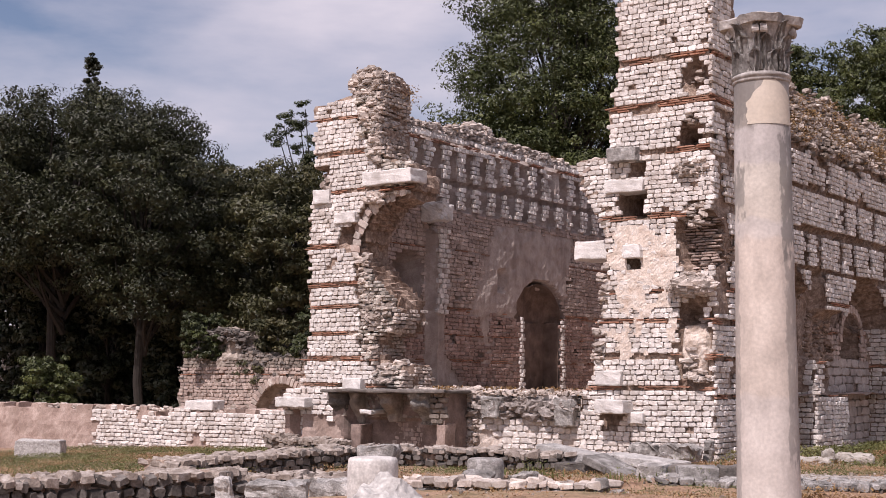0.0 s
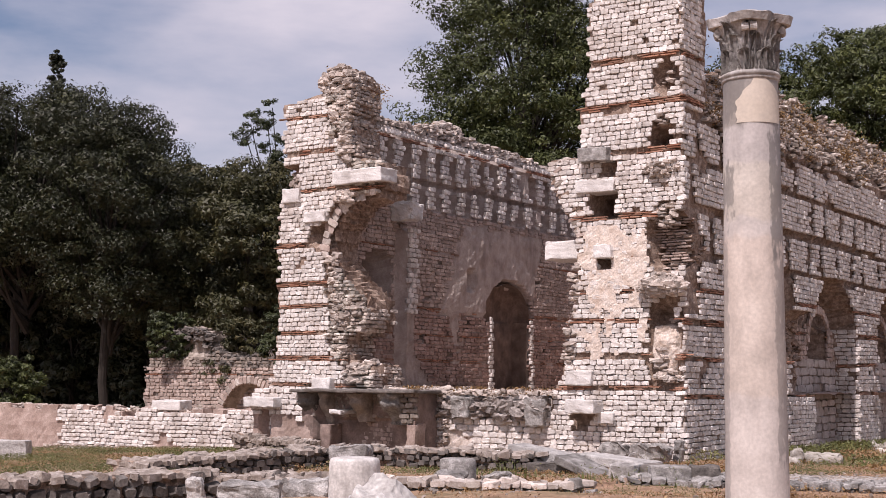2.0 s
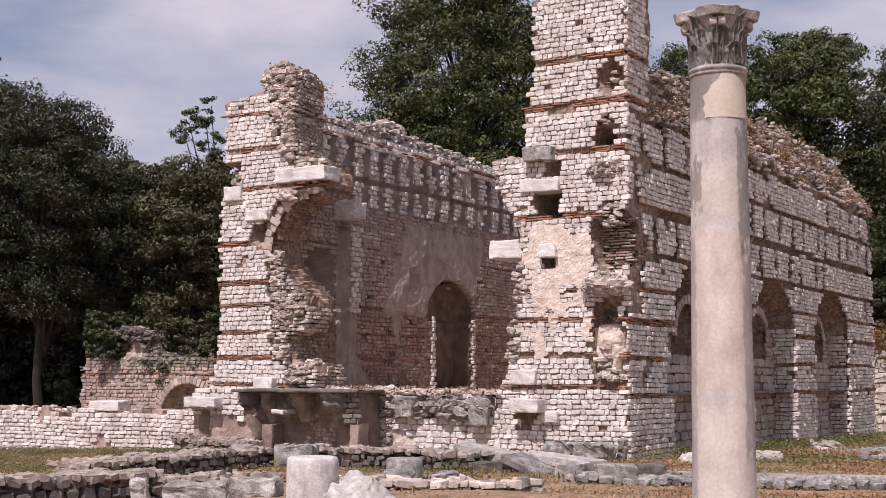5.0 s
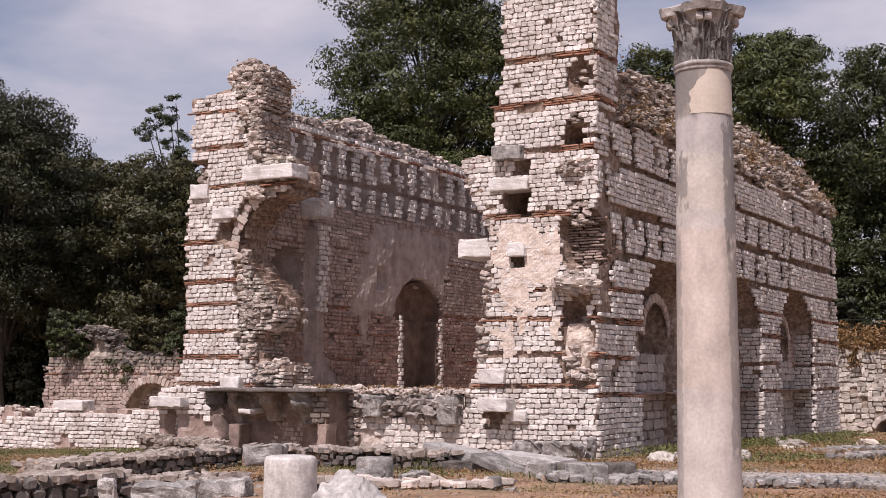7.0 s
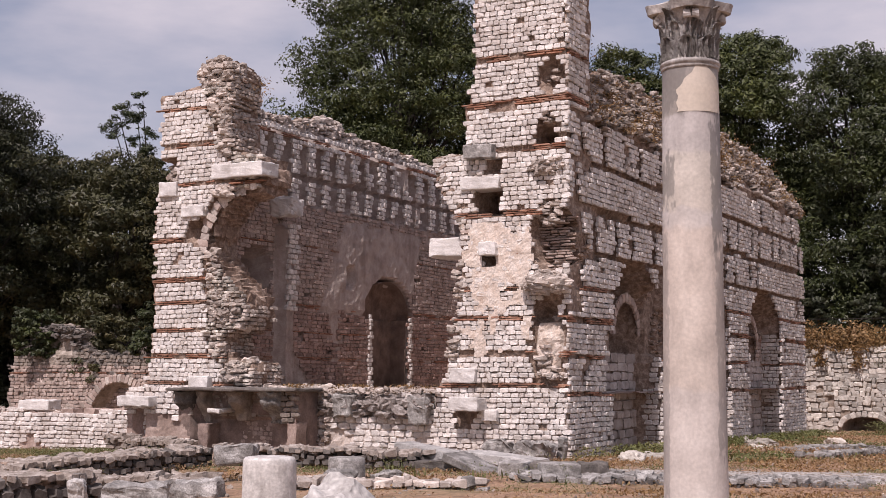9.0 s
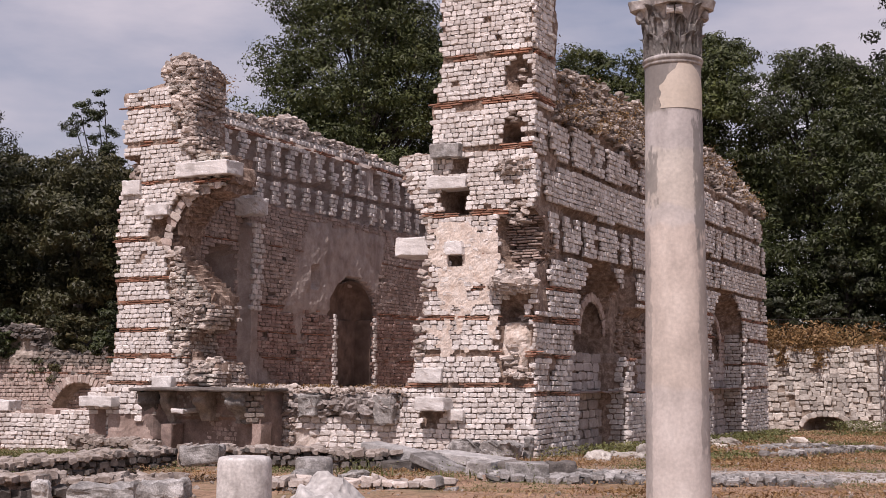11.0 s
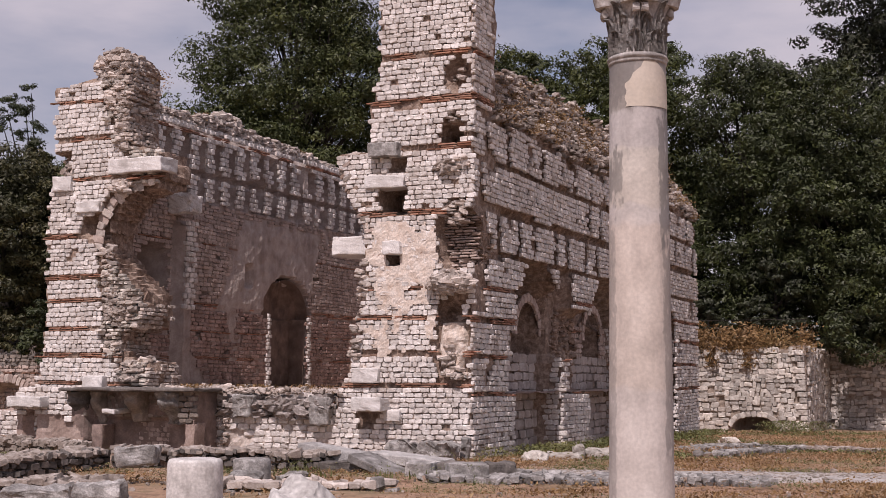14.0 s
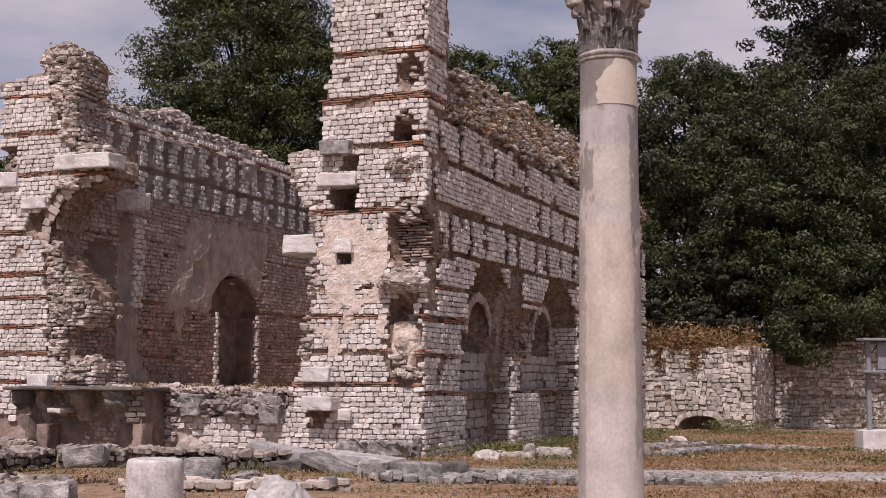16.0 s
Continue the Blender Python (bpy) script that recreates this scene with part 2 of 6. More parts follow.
PATH = material("pale_path", [(0.27, 0.245, 0.225), (0.37, 0.345, 0.325), (0.48, 0.46, 0.44)], 5, 0.95, 1.0, 30, 0.0, (0.22, 0.15, 0.095), 1.6, 0.65, speckle=1.8)
BARK = material("bark", [(0.014, 0.011, 0.009), (0.034, 0.027, 0.021)], 6, 0.95, 0.7, 30, 0.0)
STEEL = material("grey_steel", [(0.2, 0.21, 0.23), (0.27, 0.28, 0.3)], 5, 0.5, 0.1, 50, 0.0)


def leafy(name, a, b, c):
    m = material(name, [a, b, c], 0.9, 0.6, 0.0, 3.0, 0.2)
    m.node_tree.nodes["Principled BSDF"].inputs["Transmission Weight"].default_value = 0.0
    return m


LEAF_DARK = leafy("dark_leaves", (0.017, 0.025, 0.006), (0.032, 0.043, 0.009), (0.068, 0.084, 0.016))
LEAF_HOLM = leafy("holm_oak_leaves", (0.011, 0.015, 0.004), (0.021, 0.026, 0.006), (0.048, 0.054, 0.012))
LEAF_MID = leafy("oak_leaves", (0.024, 0.034, 0.007), (0.046, 0.06, 0.011), (0.098, 0.112, 0.022))
LEAF_YELLOW = leafy("yellowing_leaves", (0.027, 0.03, 0.009), (0.047, 0.048, 0.014), (0.088, 0.072, 0.02))
# Cypress and conifer leaves; also the darkened leaf for plants in deep shade.
LEAF_CYPRESS_SHADE = leafy("cypress_and_shade_leaves", (0.013, 0.018, 0.006), (0.022, 0.028, 0.009), (0.038, 0.043, 0.014))
GRASS = leafy("green_grass", (0.06, 0.072, 0.02), (0.105, 0.115, 0.032), (0.18, 0.165, 0.06))
STRAW = leafy("dry_grass", (0.2, 0.115, 0.055), (0.3, 0.18, 0.09), (0.4, 0.27, 0.15))
RUST = leafy("dry_orange_weeds", (0.13, 0.075, 0.03), (0.22, 0.125, 0.045), (0.32, 0.21, 0.09))


# ---- building helpers ----
rng = np.random.default_rng(7)


def mesh_from(name, verts, faces, mat, smooth=False):
    me = bpy.data.meshes.new(name)
    me.from_pydata([tuple(v) for v in verts], [], faces)
    me.materials.append(mat)
    if smooth:
        me.polygons.foreach_set("use_smooth", [True] * len(me.polygons))
    me.update()
    return me


def part(name, data, parent, label="", mat=None):
    """A mesh (or bmesh with its material) as one object under a thing."""
    if isinstance(data, bmesh.types.BMesh):
        me = bpy.data.meshes.new(name)
        data.to_mesh(me)
        data.free()
        me.materials.append(mat)
        data = me
    ob = new(name, data)
    ob.parent = parent
    if parent is not None:
        ob.matrix_parent_inverse = parent.matrix_world.inverted()
    return tagged(ob, label) if label else ob


def thing(name, place, label, category="", group="", kind="", turn=0.0):
    ob = new(name)
    ob.empty_display_size = 0.2
    ob.matrix_world = pose(*place, 0, 0, turn)
    bpy.context.view_layer.update()
    return tagged(ob, label, category, group, kind)


def lump(seed, sub=2, rough=0.25, box=0.0, extra=0):
    """Verts and faces of an irregular unit stone about the origin, radius 0.5; box > 0 squares it."""
    r = random.Random(seed)
    bm = bmesh.new()
    bmesh.ops.create_icosphere(bm, subdivisions=sub, radius=0.5)
    off = Vector((r.uniform(0, 90), r.uniform(0, 90), r.uniform(0, 90)))
    for v in bm.verts:
        d = v.co.normalized()
        if box:
            m = max(abs(d.x), abs(d.y), abs(d.z))
            d = d.lerp(d / m * 1.0, box)
        v.co = d * 0.5 * (1 + rough * (noise.noise(d * 1.7 + off) + 0.5 * noise.noise(d * 4.1 + off) + (0.3 * noise.noise(d * 9 + off) + 0.2 * noise.noise(d * 19 + off) if extra else 0)))
    vs = np.array([v.co for v in bm.verts])
    fs = [tuple(v.index for v in f.verts) for f in bm.faces]
    bm.free()
    return vs, fs


def block_template(seed, wobble=0.1, inset=0.068):
    """A facing stone: u, v in -0.5..0.5, depth 0 (wall) to 1 (nose), with rounded, uneven edges."""
    r = random.Random(seed)
    base = [(-0.5, -0.3), (-0.39, -0.5), (0.39, -0.5), (0.5, -0.3), (0.5, 0.3), (0.39, 0.5), (-0.39, 0.5), (-0.5, 0.3)]
    vs, fs = [], []
    for depth, k in ((0.0, 0.97), (0.7, 1.0), (1.0, 1 - 2 * inset)):
        for u, v in base:
            vs.append((u * k + r.uniform(-wobble, wobble) * 0.5, v * k + r.uniform(-wobble, wobble), depth + (r.uniform(-0.12, 0.12) if depth else 0)))
    for ring in (0, 8):
        for k in range(8):
            a, b = ring + k, ring + (k + 1) % 8
            fs.append((a, b, b + 8, a + 8))
    fs.append(tuple(range(16, 24)))
    return np.array(vs), fs


BLOCKS = [block_template(k) for k in range(14)]
LUMPS = [lump(k, 1, 0.55, 0.75) for k in range(12)]
FLATLUMPS = []
for k in range(16):
    vs, fs = block_template(300 + k, 0.19, 0.15)
    vs[:8, :2] *= 0.75
    FLATLUMPS.append(((vs - (0, 0, 0.5)) @ np.array(((1.0, 0, 0), (0, 0, 1.0), (0, 1.0, 0))), fs + [tuple(range(7, -1, -1))]))
shared = {}


def block_mesh(kind, k, mat):
    """One of a few unit stones, shared between alike pieces."""
    key = (kind, k, mat.name)
    if key not in shared:
        vs, fs = {"block": BLOCKS, "lump": LUMPS, "rough": FLATLUMPS}[kind][k]
        shared[key] = mesh_from(kind, vs, fs, mat)
    return shared[key]


class Pile:
    """Pieces that go either into single objects or into one joined mesh."""

    def __init__(self):
        self.v, self.f, self.n = [], [], 0

    def add(self, template, m):
        vs, fs = template
        w = vs @ np.array(m)[:3, :3].T + np.array(m)[:3, 3]
        self.v.append(w)
        n = self.n
        self.f.extend(tuple(i + n for i in f) for f in fs)
        self.n += len(vs)

    def build(self, name, mat, parent, label=""):
        if not self.v:
            return None
        me = mesh_from(name, np.concatenate(self.v), self.f, mat)
        return tagged(part(name, me, parent, label), kind="stuff")


class Face:
    """A plane of a wall: u along it, z up, d inwards from the face. out: the way it faces."""

    def __init__(self, origin, along, out):
        self.o, self.a, self.n = Vector(origin), Vector(along), Vector(out)

    def at(self, u, d, z):
        p = self.o + self.a * u - self.n * d
        return Vector((p.x, p.y, z))

    def seat(self, u, d, z, su, sz, sd, tilt=0.0):
        """Matrix for a facing stone there, of that width, height and nose."""
        m = Matrix.Identity(4)
        c, s = math.cos(tilt), math.sin(tilt)
        ax, up = self.a * c + Vector((0, 0, s)), Vector((0, 0, c)) - self.a * s
        for i in range(3):
            m[i][0], m[i][1], m[i][2] = ax[i] * su, up[i] * sz, self.n[i] * sd
        p = self.at(u, d, z)
        m[0][3], m[1][3], m[2][3] = p
        return m


def core(name, face, u0, u1, z0, z1, depth, thick, mat, cell=0.1, rough=0.035, parent=None, seed=0, sunk=0.012):
    """The body of a wall: depth(u, z) gives how far its face lies behind the plane, or None outside its ragged outline."""
    nu, nz = int(round((u1 - u0) / cell)), int(round((z1 - z0) / cell))
    D = [[depth(u0 + (i + 0.5) * cell, z0 + (j + 0.5) * cell) for j in range(nz)] for i in range(nu)]
    verts, faces, index = [], [], {}
    off = Vector((seed * 3.7, seed * 1.3, 0))

    def vertex(i, j, k, layers):
        key = (i, j, k)
        if key not in index:
            near = [D[a][b] for a in (i - 1, i) for b in (j - 1, j) if 0 <= a < nu and 0 <= b < nz and D[a][b] is not None]
            d0 = sum(near) / len(near) + sunk
            d = d0 + (thick - d0) * k / layers
            p = Vector((u0 + i * cell, d, z0 + j * cell))
            q = p * 3.1 + off
            w = noise.noise_vector(q) * rough + noise.noise_vector(q * 2.9) * rough * 0.7
            edge = len(near) < 4
            p += Vector((w.x * (1.5 if edge else 0.4), w.y if k < layers else 0, w.z * (1.5 if edge else 0.4)))
            index[key] = len(verts)
            verts.append(face.at(p.x, p.y, p.z))
        return index[key]

    L = max(2, int(thick / 0.16))
    for i in range(nu):
        for j in range(nz):
            if D[i][j] is None:
                continue
            faces.append([vertex(i, j, 0, L), vertex(i + 1, j, 0, L), vertex(i + 1, j + 1, 0, L), vertex(i, j + 1, 0, L)])
            faces.append([vertex(i, j + 1, L, L), vertex(i + 1, j + 1, L, L), vertex(i + 1, j, L, L), vertex(i, j, L, L)])
            for (a, b, p, q) in ((i - 1, j, (i, j + 1), (i, j)), (i + 1, j, (i + 1, j), (i + 1, j + 1)), (i, j - 1, (i, j), (i + 1, j)), (i, j + 1, (i + 1, j + 1), (i, j + 1))):
                if 0 <= a < nu and 0 <= b < nz and D[a][b] is not None:
                    continue
                for k in range(L):
                    faces.append([vertex(*p, k, L), vertex(*q, k, L), vertex(*q, k + 1, L), vertex(*p, k + 1, L)][::-1])
    me = mesh_from(name, verts, faces, mat)
    bm = bmesh.new()
    bm.from_mesh(me)
    bmesh.ops.recalc_face_normals(bm, faces=bm.faces)
    bm.to_mesh(me)
    bm.free()
    return part(name, me, parent)


def profile(points):
    """A broken line through (z, u) pairs, as a function of z."""
    zs, us = [p[0] for p in points], [p[1] for p in points]
    return lambda z: float(np.interp(z, zs, us))


def lay(parent, face, u0, u1, z0, z1, kind, bands=(), course=0.113, width=(0.13, 0.29), singles=None, nose=0.05, seed=1, joint=0.015, stone=None, tile=None, sag=0.006, side=1.0, wild=0.0):
    """Courses of facing stones with bands of thin tiles. kind(u, z) gives the depth of the face there, or None for no stone.
    singles: the stretch (u0, u1, z0, z1) whose stones become objects of their own, at most 300."""
    r = random.Random(seed)
    stone, tile = stone or LIME, tile or TILE
    piles = {"block": Pile(), "tile": Pile()}
    count = 0
    z = z0
    todo = sorted(bands)
    while z < z1:
        band = todo[0] if todo and z >= todo[0][0] - course * 0.6 else None
        rows = []
        if band:
            todo.pop(0)
            rows = [("tile", 0.042 + r.uniform(-0.006, 0.008)) for _ in range(band[1])]
        else:
            rows = [("block", course * r.uniform(0.88, 1.14))]
        for what, h in rows:
            u = u0 - r.uniform(0, 0.2)
            while u < u1:
                w = r.uniform(*width) if what == "block" else r.uniform(0.16, 0.42)
                uc = u + w / 2
                zc = z + h / 2 + sag * math.sin(uc * 1.3 + z * 2) * 2
                u += w
                d = kind(uc, zc)
                if d is None or uc < u0 or uc > u1:
                    continue
                if r.random() < 0.012:
                    continue
                if what == "tile" and noise.noise(Vector((uc * 1.9, zc * 5, seed))) > 0.14:
                    continue
                hh = h - joint * r.uniform(0.6, 1.3) if what == "block" else h - 0.012
                ww = w - joint * side * r.uniform(0.6, 1.5)
                m = face.seat(uc, d + 0.03, zc + r.uniform(-0.005, 0.005) * (1 + 6 * wild), ww * (1 + wild * r.uniform(-0.1, 0.25)), hh * r.uniform(0.93, 1.07) * (1 + wild * r.uniform(-0.25, 0.4)), nose * r.uniform(0.55, 1.35) + 0.025, r.uniform(-0.025, 0.025) * (1 + 5 * wild))
                k = r.randrange(len(BLOCKS))
                if singles and count < 300 and singles[0] <= uc <= singles[1] and singles[2] <= zc <= singles[3]:
                    ob = part("stone" if what == "block" else "tile", block_mesh("block", k, stone if what == "block" else tile), parent)
                    ob.matrix_world = m
                    count += 1
                else:
                    piles[what].add(BLOCKS[k], m)
            z += h
    piles["block"].build("stones", stone, parent)
    piles["tile"].build("tiles", tile, parent)


def heap(parent, name, mat, face, spots, size=(0.08, 0.25), seed=3, bulge=0.0):
    """Broken core: lumps of stone over patches of a face. spots: (u, z, ru, rz, depth, how many)."""
    r = random.Random(seed)
    pile = Pile()
    for u, z, ru, rz, d, many in spots:
        for _ in range(many):
            a, q = r.uniform(0, 2 * math.pi), math.sqrt(r.random())
            s = r.uniform(*size)
            p = face.at(u + ru * q * math.cos(a), d - bulge * (1 - q) + r.uniform(-0.03, 0.03), z + rz * q * math.sin(a))
            m = Matrix.Translation(p) @ Euler((r.gauss(0, 0.14), r.gauss(0, 0.14), r.uniform(0, 6))).to_matrix().to_4x4() @ Matrix.Diagonal((s * r.uniform(0.8, 1.4), s * r.uniform(0.7, 1.2), s * r.uniform(0.3, 0.6), 1))
            pile.add(FLATLUMPS[r.randrange(len(FLATLUMPS))], m)
    return pile.build(name, mat, parent)


def ashlar(size, seed=0, worn=0.03, cuts=3, rugged=1.0):
    """A dressed block with rounded, chipped edges and an uneven surface, as a bmesh about its middle bottom."""
    bm = bmesh.new()
    bmesh.ops.create_cube(bm, size=1.0)
    bmesh.ops.subdivide_edges(bm, edges=bm.edges[:], cuts=10 + 3 * (cuts > 4), use_grid_fill=True)
    off = Vector((seed * 7.1, seed * 3.3, seed * 1.9))
    half = Vector(size) / 2
    r = min(min(size) * 0.3, worn * 0.7 + 0.008)
    for v in bm.verts:
        p = Vector([0.5 * math.sin(math.pi * c) * 2 * h for c, h in zip(v.co, half)])
        q = Vector([max(-(h - r), min(h - r, c)) for c, h in zip(p, half)])
        d = p - q
        if d.length > 1e-6:
            edge = sum(abs(c) > 1e-6 for c in d) > 1
            d = d.normalized() * r * (1 - (0.9 * max(0, noise.noise(p * 7 + off)) if edge else 0))
        p = q + d
        w = noise.noise_vector(p * 2.4 + off) * worn * 1.1 + noise.noise_vector(p * 8 + off) * worn * 0.55 * rugged + noise.noise_vector(p * 21 + off) * worn * 0.25 * rugged
        pit = max(0.0, noise.noise(p * 6 + off * 2) - 0.15) * worn * 1.6 * rugged
        p = p + w - (d.normalized() * pit if d.length > 1e-6 else Vector())
        v.co = (p.x, p.y, p.z + half.z)
    return bm


def solid(name, place, size, turn, mat, label, category, group="", seed=0, worn=0.03, rot=(0, 0), parent=None):
    ob = part(name, ashlar(size, seed, worn), parent, "", mat)
    ob.matrix_world = pose(*place, rot[0], rot[1], turn)
    return tagged(ob, label, category, group) if parent is None else ob


# ---- ground ----
def ground_z(x, y):
    r = math.hypot(x, y)
    z = 0.2 - 0.018 * max(0.0, r - 18) - 0.02 * max(0.0, -x - 16)
    z = max(z, -0.75)
    bank = 0.0
    if x > -26:
        bank = min(1.0, max(0.0, (y - (51.5 if x < -8.0 else 58.5)) / 3.0))
    e = (x + 9.3) * 0.894 + (y - 6.4) * 0.447
    if 5 < y < 16 and e > -0.2:
        z -= 0.16 * math.exp(-((e - 0.5) / 0.9) ** 2)
    if -8.6 < x < -2.5:
        z -= 0.13 * math.exp(-((y - 15.75 - 0.38 * (x + 7.8)) / 0.6) ** 2) * min(1.0, (x + 8.6) / 0.6, (-2.5 - x) / 1.0)
    return z + bank * bank * (3 - 2 * bank) * 3.4


def build_ground():
    xs = np.concatenate([np.linspace(-2500, -70, 14), np.linspace(-66, 30, 150), np.linspace(36, 2500, 14)])
    ys = np.concatenate([np.linspace(-2500, -6, 14), np.linspace(-2, 90, 150), np.linspace(96, 2500, 14)])
    verts = []
    for y in ys:
        for x in xs:
            z = ground_z(x, y) if abs(x) < 70 and -10 < y < 95 else (ground_z(max(-69, min(30, x)), max(0, min(94, y))))
            if math.hypot(x, y) < 90:
                z += 0.05 * noise.noise(Vector((x * 0.6, y * 0.6, 3))) + 0.03 * noise.noise(Vector((x * 2.3, y * 2.3, 8)))
            verts.append((x, y, z))
    n = len(xs)
    faces = [(j * n + i, j * n + i + 1, (j + 1) * n + i + 1, (j + 1) * n + i) for j in range(len(ys) - 1) for i in range(n - 1)]
    g = new("ground", mesh_from("ground", verts, faces, EARTH, True))
    tagged(g, "dry brown ground with patchy green and straw grass", "ground", kind="structure")


build_ground()

FRONT = Face((0, 23.2, 0), (1, 0, 0), (0, -1, 0))
EAST = Face((-9.72, 0, 0), (0, 1, 0), (1, 0, 0))
WEST = Face((-18.7, 0, 0), (0, 1, 0), (1, 0, 0))


def ragged(z, a=0.09, s=0.0):
    return a * noise.noise(Vector((z * 2.1, s, 0.3))) + 0.5 * a * noise.noise(Vector((z * 6.3, s, 4.1)))


# ---- the west pier of the front wall ----
wp_left = profile([(0.0, -20.35), (1.3, -20.3), (1.9, -20.1), (3.0, -20.05), (5.2, -20.05), (6.1, -19.95), (6.7, -19.95), (8.1, -19.95)])
ARCH_X, ARCH_Z, ARCH_R = -17.3, 4.4, 1.33       # the small arch that sprang from the west pier
wp_low = profile([(0.0, -17.3), (1.85, -17.3), (2.0, -18.1), (2.5, -18.15), (2.7, -17.6), (3.0, -17.45), (3.4, -17.6), (3.7, -18.0), (4.2, -18.4), (4.4, -18.63)])
wp_high = profile([(5.74, -17.2), (6.5, -17.15), (6.62, -17.9), (7.6, -18.1), (8.0, -17.95), (8.8, -18.1)])
wp_face = profile([(0.0, -17.45), (1.0, -17.6), (1.9, -18.0), (2.05, -18.45), (2.7, -18.5), (3.4, -18.5), (4.2, -18.66), (4.57, -18.85), (5.0, -18.8), (5.4, -18.6), (5.7, -18.2), (5.8, -17.75), (6.1, -17.7), (6.5, -18.0), (6.9, -18.3), (7.4, -18.5), (7.8, -18.6), (8.2, -18.8)])


def wp_right(z):
    if 4.4 < z < 5.72:
        return ARCH_X - math.sqrt(max(0.0, ARCH_R ** 2 - (z - ARCH_Z) ** 2))
    return wp_low(z) if z <= 4.4 else wp_high(z)


def wp_top(x):
    return float(np.interp(x, [-20.4, -19.6, -19.25, -19.1, -18.9, -18.5, -18.2, -18.0, -17.8], [8.0, 8.12, 8.2, 8.4, 8.6, 8.85, 8.8, 8.5, 8.1]))


def wp_depth(x, z):
    if x < wp_left(z) + ragged(z, 0.08, 1) or x > wp_right(z) + ragged(z, 0.02 if 4.4 < z < 5.7 else 0.1, 2) or z > wp_top(x) + 0.08 * noise.noise(Vector((x * 4, 0, 1))):
        return None
    d = 0.03
    if x > wp_face(z):
        d = 0.16 + 0.1 * noise.noise(Vector((x * 3, z * 3, 5)))
    if -20.1 < x < -19.42 + 0.3 * (6.2 - z) and 5.95 < z < 6.65:
        d = 0.4
    if -19.06 < x < -18.62 and 4.75 < z < 5.1:
        d = 0.5
    if z > 8.15:
        d = 0.35
    if 4.7 < z < 5.05 and -19.15 < x < -18.75:
        d = 0.4
    if 1.4 < z < 1.5 and -19.1 < x < -18.8:
        d = 0.3
    return d


def wp_kind(x, z):
    d = wp_depth(x, z)
    if d is None or d > 0.12 or x > wp_face(z) + ragged(z, 0.12, 7) or z > 8.15:
        return None
    return d


# ---- the east pier of the front wall ----
ep_left = profile([(0.0, -12.75), (1.35, -12.7), (1.5, -12.55), (1.8, -12.35), (2.4, -12.2), (3.2, -12.1), (4.2, -12.02), (4.6, -12.1), (5.0, -12.3), (5.4, -12.5), (5.75, -12.68), (6.05, -12.7), (6.12, -12.0), (7.2, -11.92), (7.4, -11.88), (7.5, -11.78), (10.4, -11.72)])


def ep_lost(x, z):
    """The hollow at the corner where the facing has fallen."""
    a = ((x + 10.12) / 0.42) ** 2 + ((z - 4.35) / 0.75) ** 2 < 1 + 0.3 * noise.noise(Vector((x * 4, z * 4, 2)))
    b = ((x + 10.2) / 0.36) ** 2 + ((z - 2.3) / 0.95) ** 2 < 1 + 0.3 * noise.noise(Vector((x * 4, z * 4, 3)))
    c = ((x + 10.1) / 0.26) ** 2 + ((z - 7.55) / 0.36) ** 2 < 1
    e = ((x + 10.22) / 0.25) ** 2 + ((z - 6.48) / 0.34) ** 2 < 1 + 0.3 * noise.noise(Vector((x * 4, z * 4, 3)))
    return a or b or c or e


def ep_depth(x, z):
    if x < ep_left(z) + ragged(z, 0.07, 3) or x > -9.78 or z > 10.4:
        return None
    d = 0.03
    if ep_lost(x, z):
        d = 0.14
        if 2.7 < z < 3.05:
            d = 0.5
        if 3.65 < z < 4.85:
            d = 0.62
        if 6.2 < z < 6.85:
            d = 0.16
        if 6.25 < z < 6.55 and -10.5 < x < -10.12:
            d = 0.75
        if z > 7.2:
            d = 0.3
    if -11.78 < x < -11.2 and 4.88 < z < 5.38:
        d = 0.9
    if -11.62 < x < -11.28 and 3.82 < z < 4.28:
        d = 0.28
    if -11.55 < x < -11.2 and 5.7 < z < 5.98:
        d = 0.3
    if -12.2 < x < -11.75 and 0.62 < z < 1.0:
        d = 0.22
    for px in (-11.42, -10.48):
        if abs(x - px) < 0.06 and 1.42 < z < 1.53:
            d = 0.3
    return d


def ep_plaster(x, z):
    if not (1.55 < z < 4.7 and -12.1 < x < -10.25):
        return False
    edge = min((z - 1.55) * 0.8, (4.7 - z) * 1.5, (x + 12.1) * 1.2, (-10.25 - x) * 1.5, 0.5)
    return noise.noise(Vector((x * 0.9, z * 0.8, 6.5))) + 0.7 * noise.noise(Vector((x * 2.6, z * 2.6, 1))) + 0.4 * noise.noise(Vector((x * 7, z * 7, 1))) + edge > 0.28


def ep_kind(x, z):
    d = ep_depth(x, z)
    if d is None or d > 0.12 or ep_lost(x, z):
        return None
    if ep_plaster(x, z):
        return 0.035
    if 6.95 < z < 7.12 and -11.4 < x < -10.85:
        return None
    return d


# ---- the long east wall ----
BAYS = [(25.7, 28.55), (31.0, 34.2), (36.4, 39.9)]
ew_top = profile([(23.2, 10.4), (24.15, 10.4), (24.3, 8.15), (25.4, 7.85), (26.6, 8.3), (28, 8.5), (31, 8.65), (34, 8.55), (37, 8.6), (40.4, 8.5), (41.6, 8.1), (42.6, 7.5), (43.3, 6.6)])


def ew_bay(y, z):
    for a, b in BAYS:
        c, h = (a + b) / 2, (b - a) / 2 + 0.15
        if abs(y - c) < h and z < 2.75 + 1.45 * math.sqrt(1 - ((y - c) / h) ** 2):
            return c, h
    return None


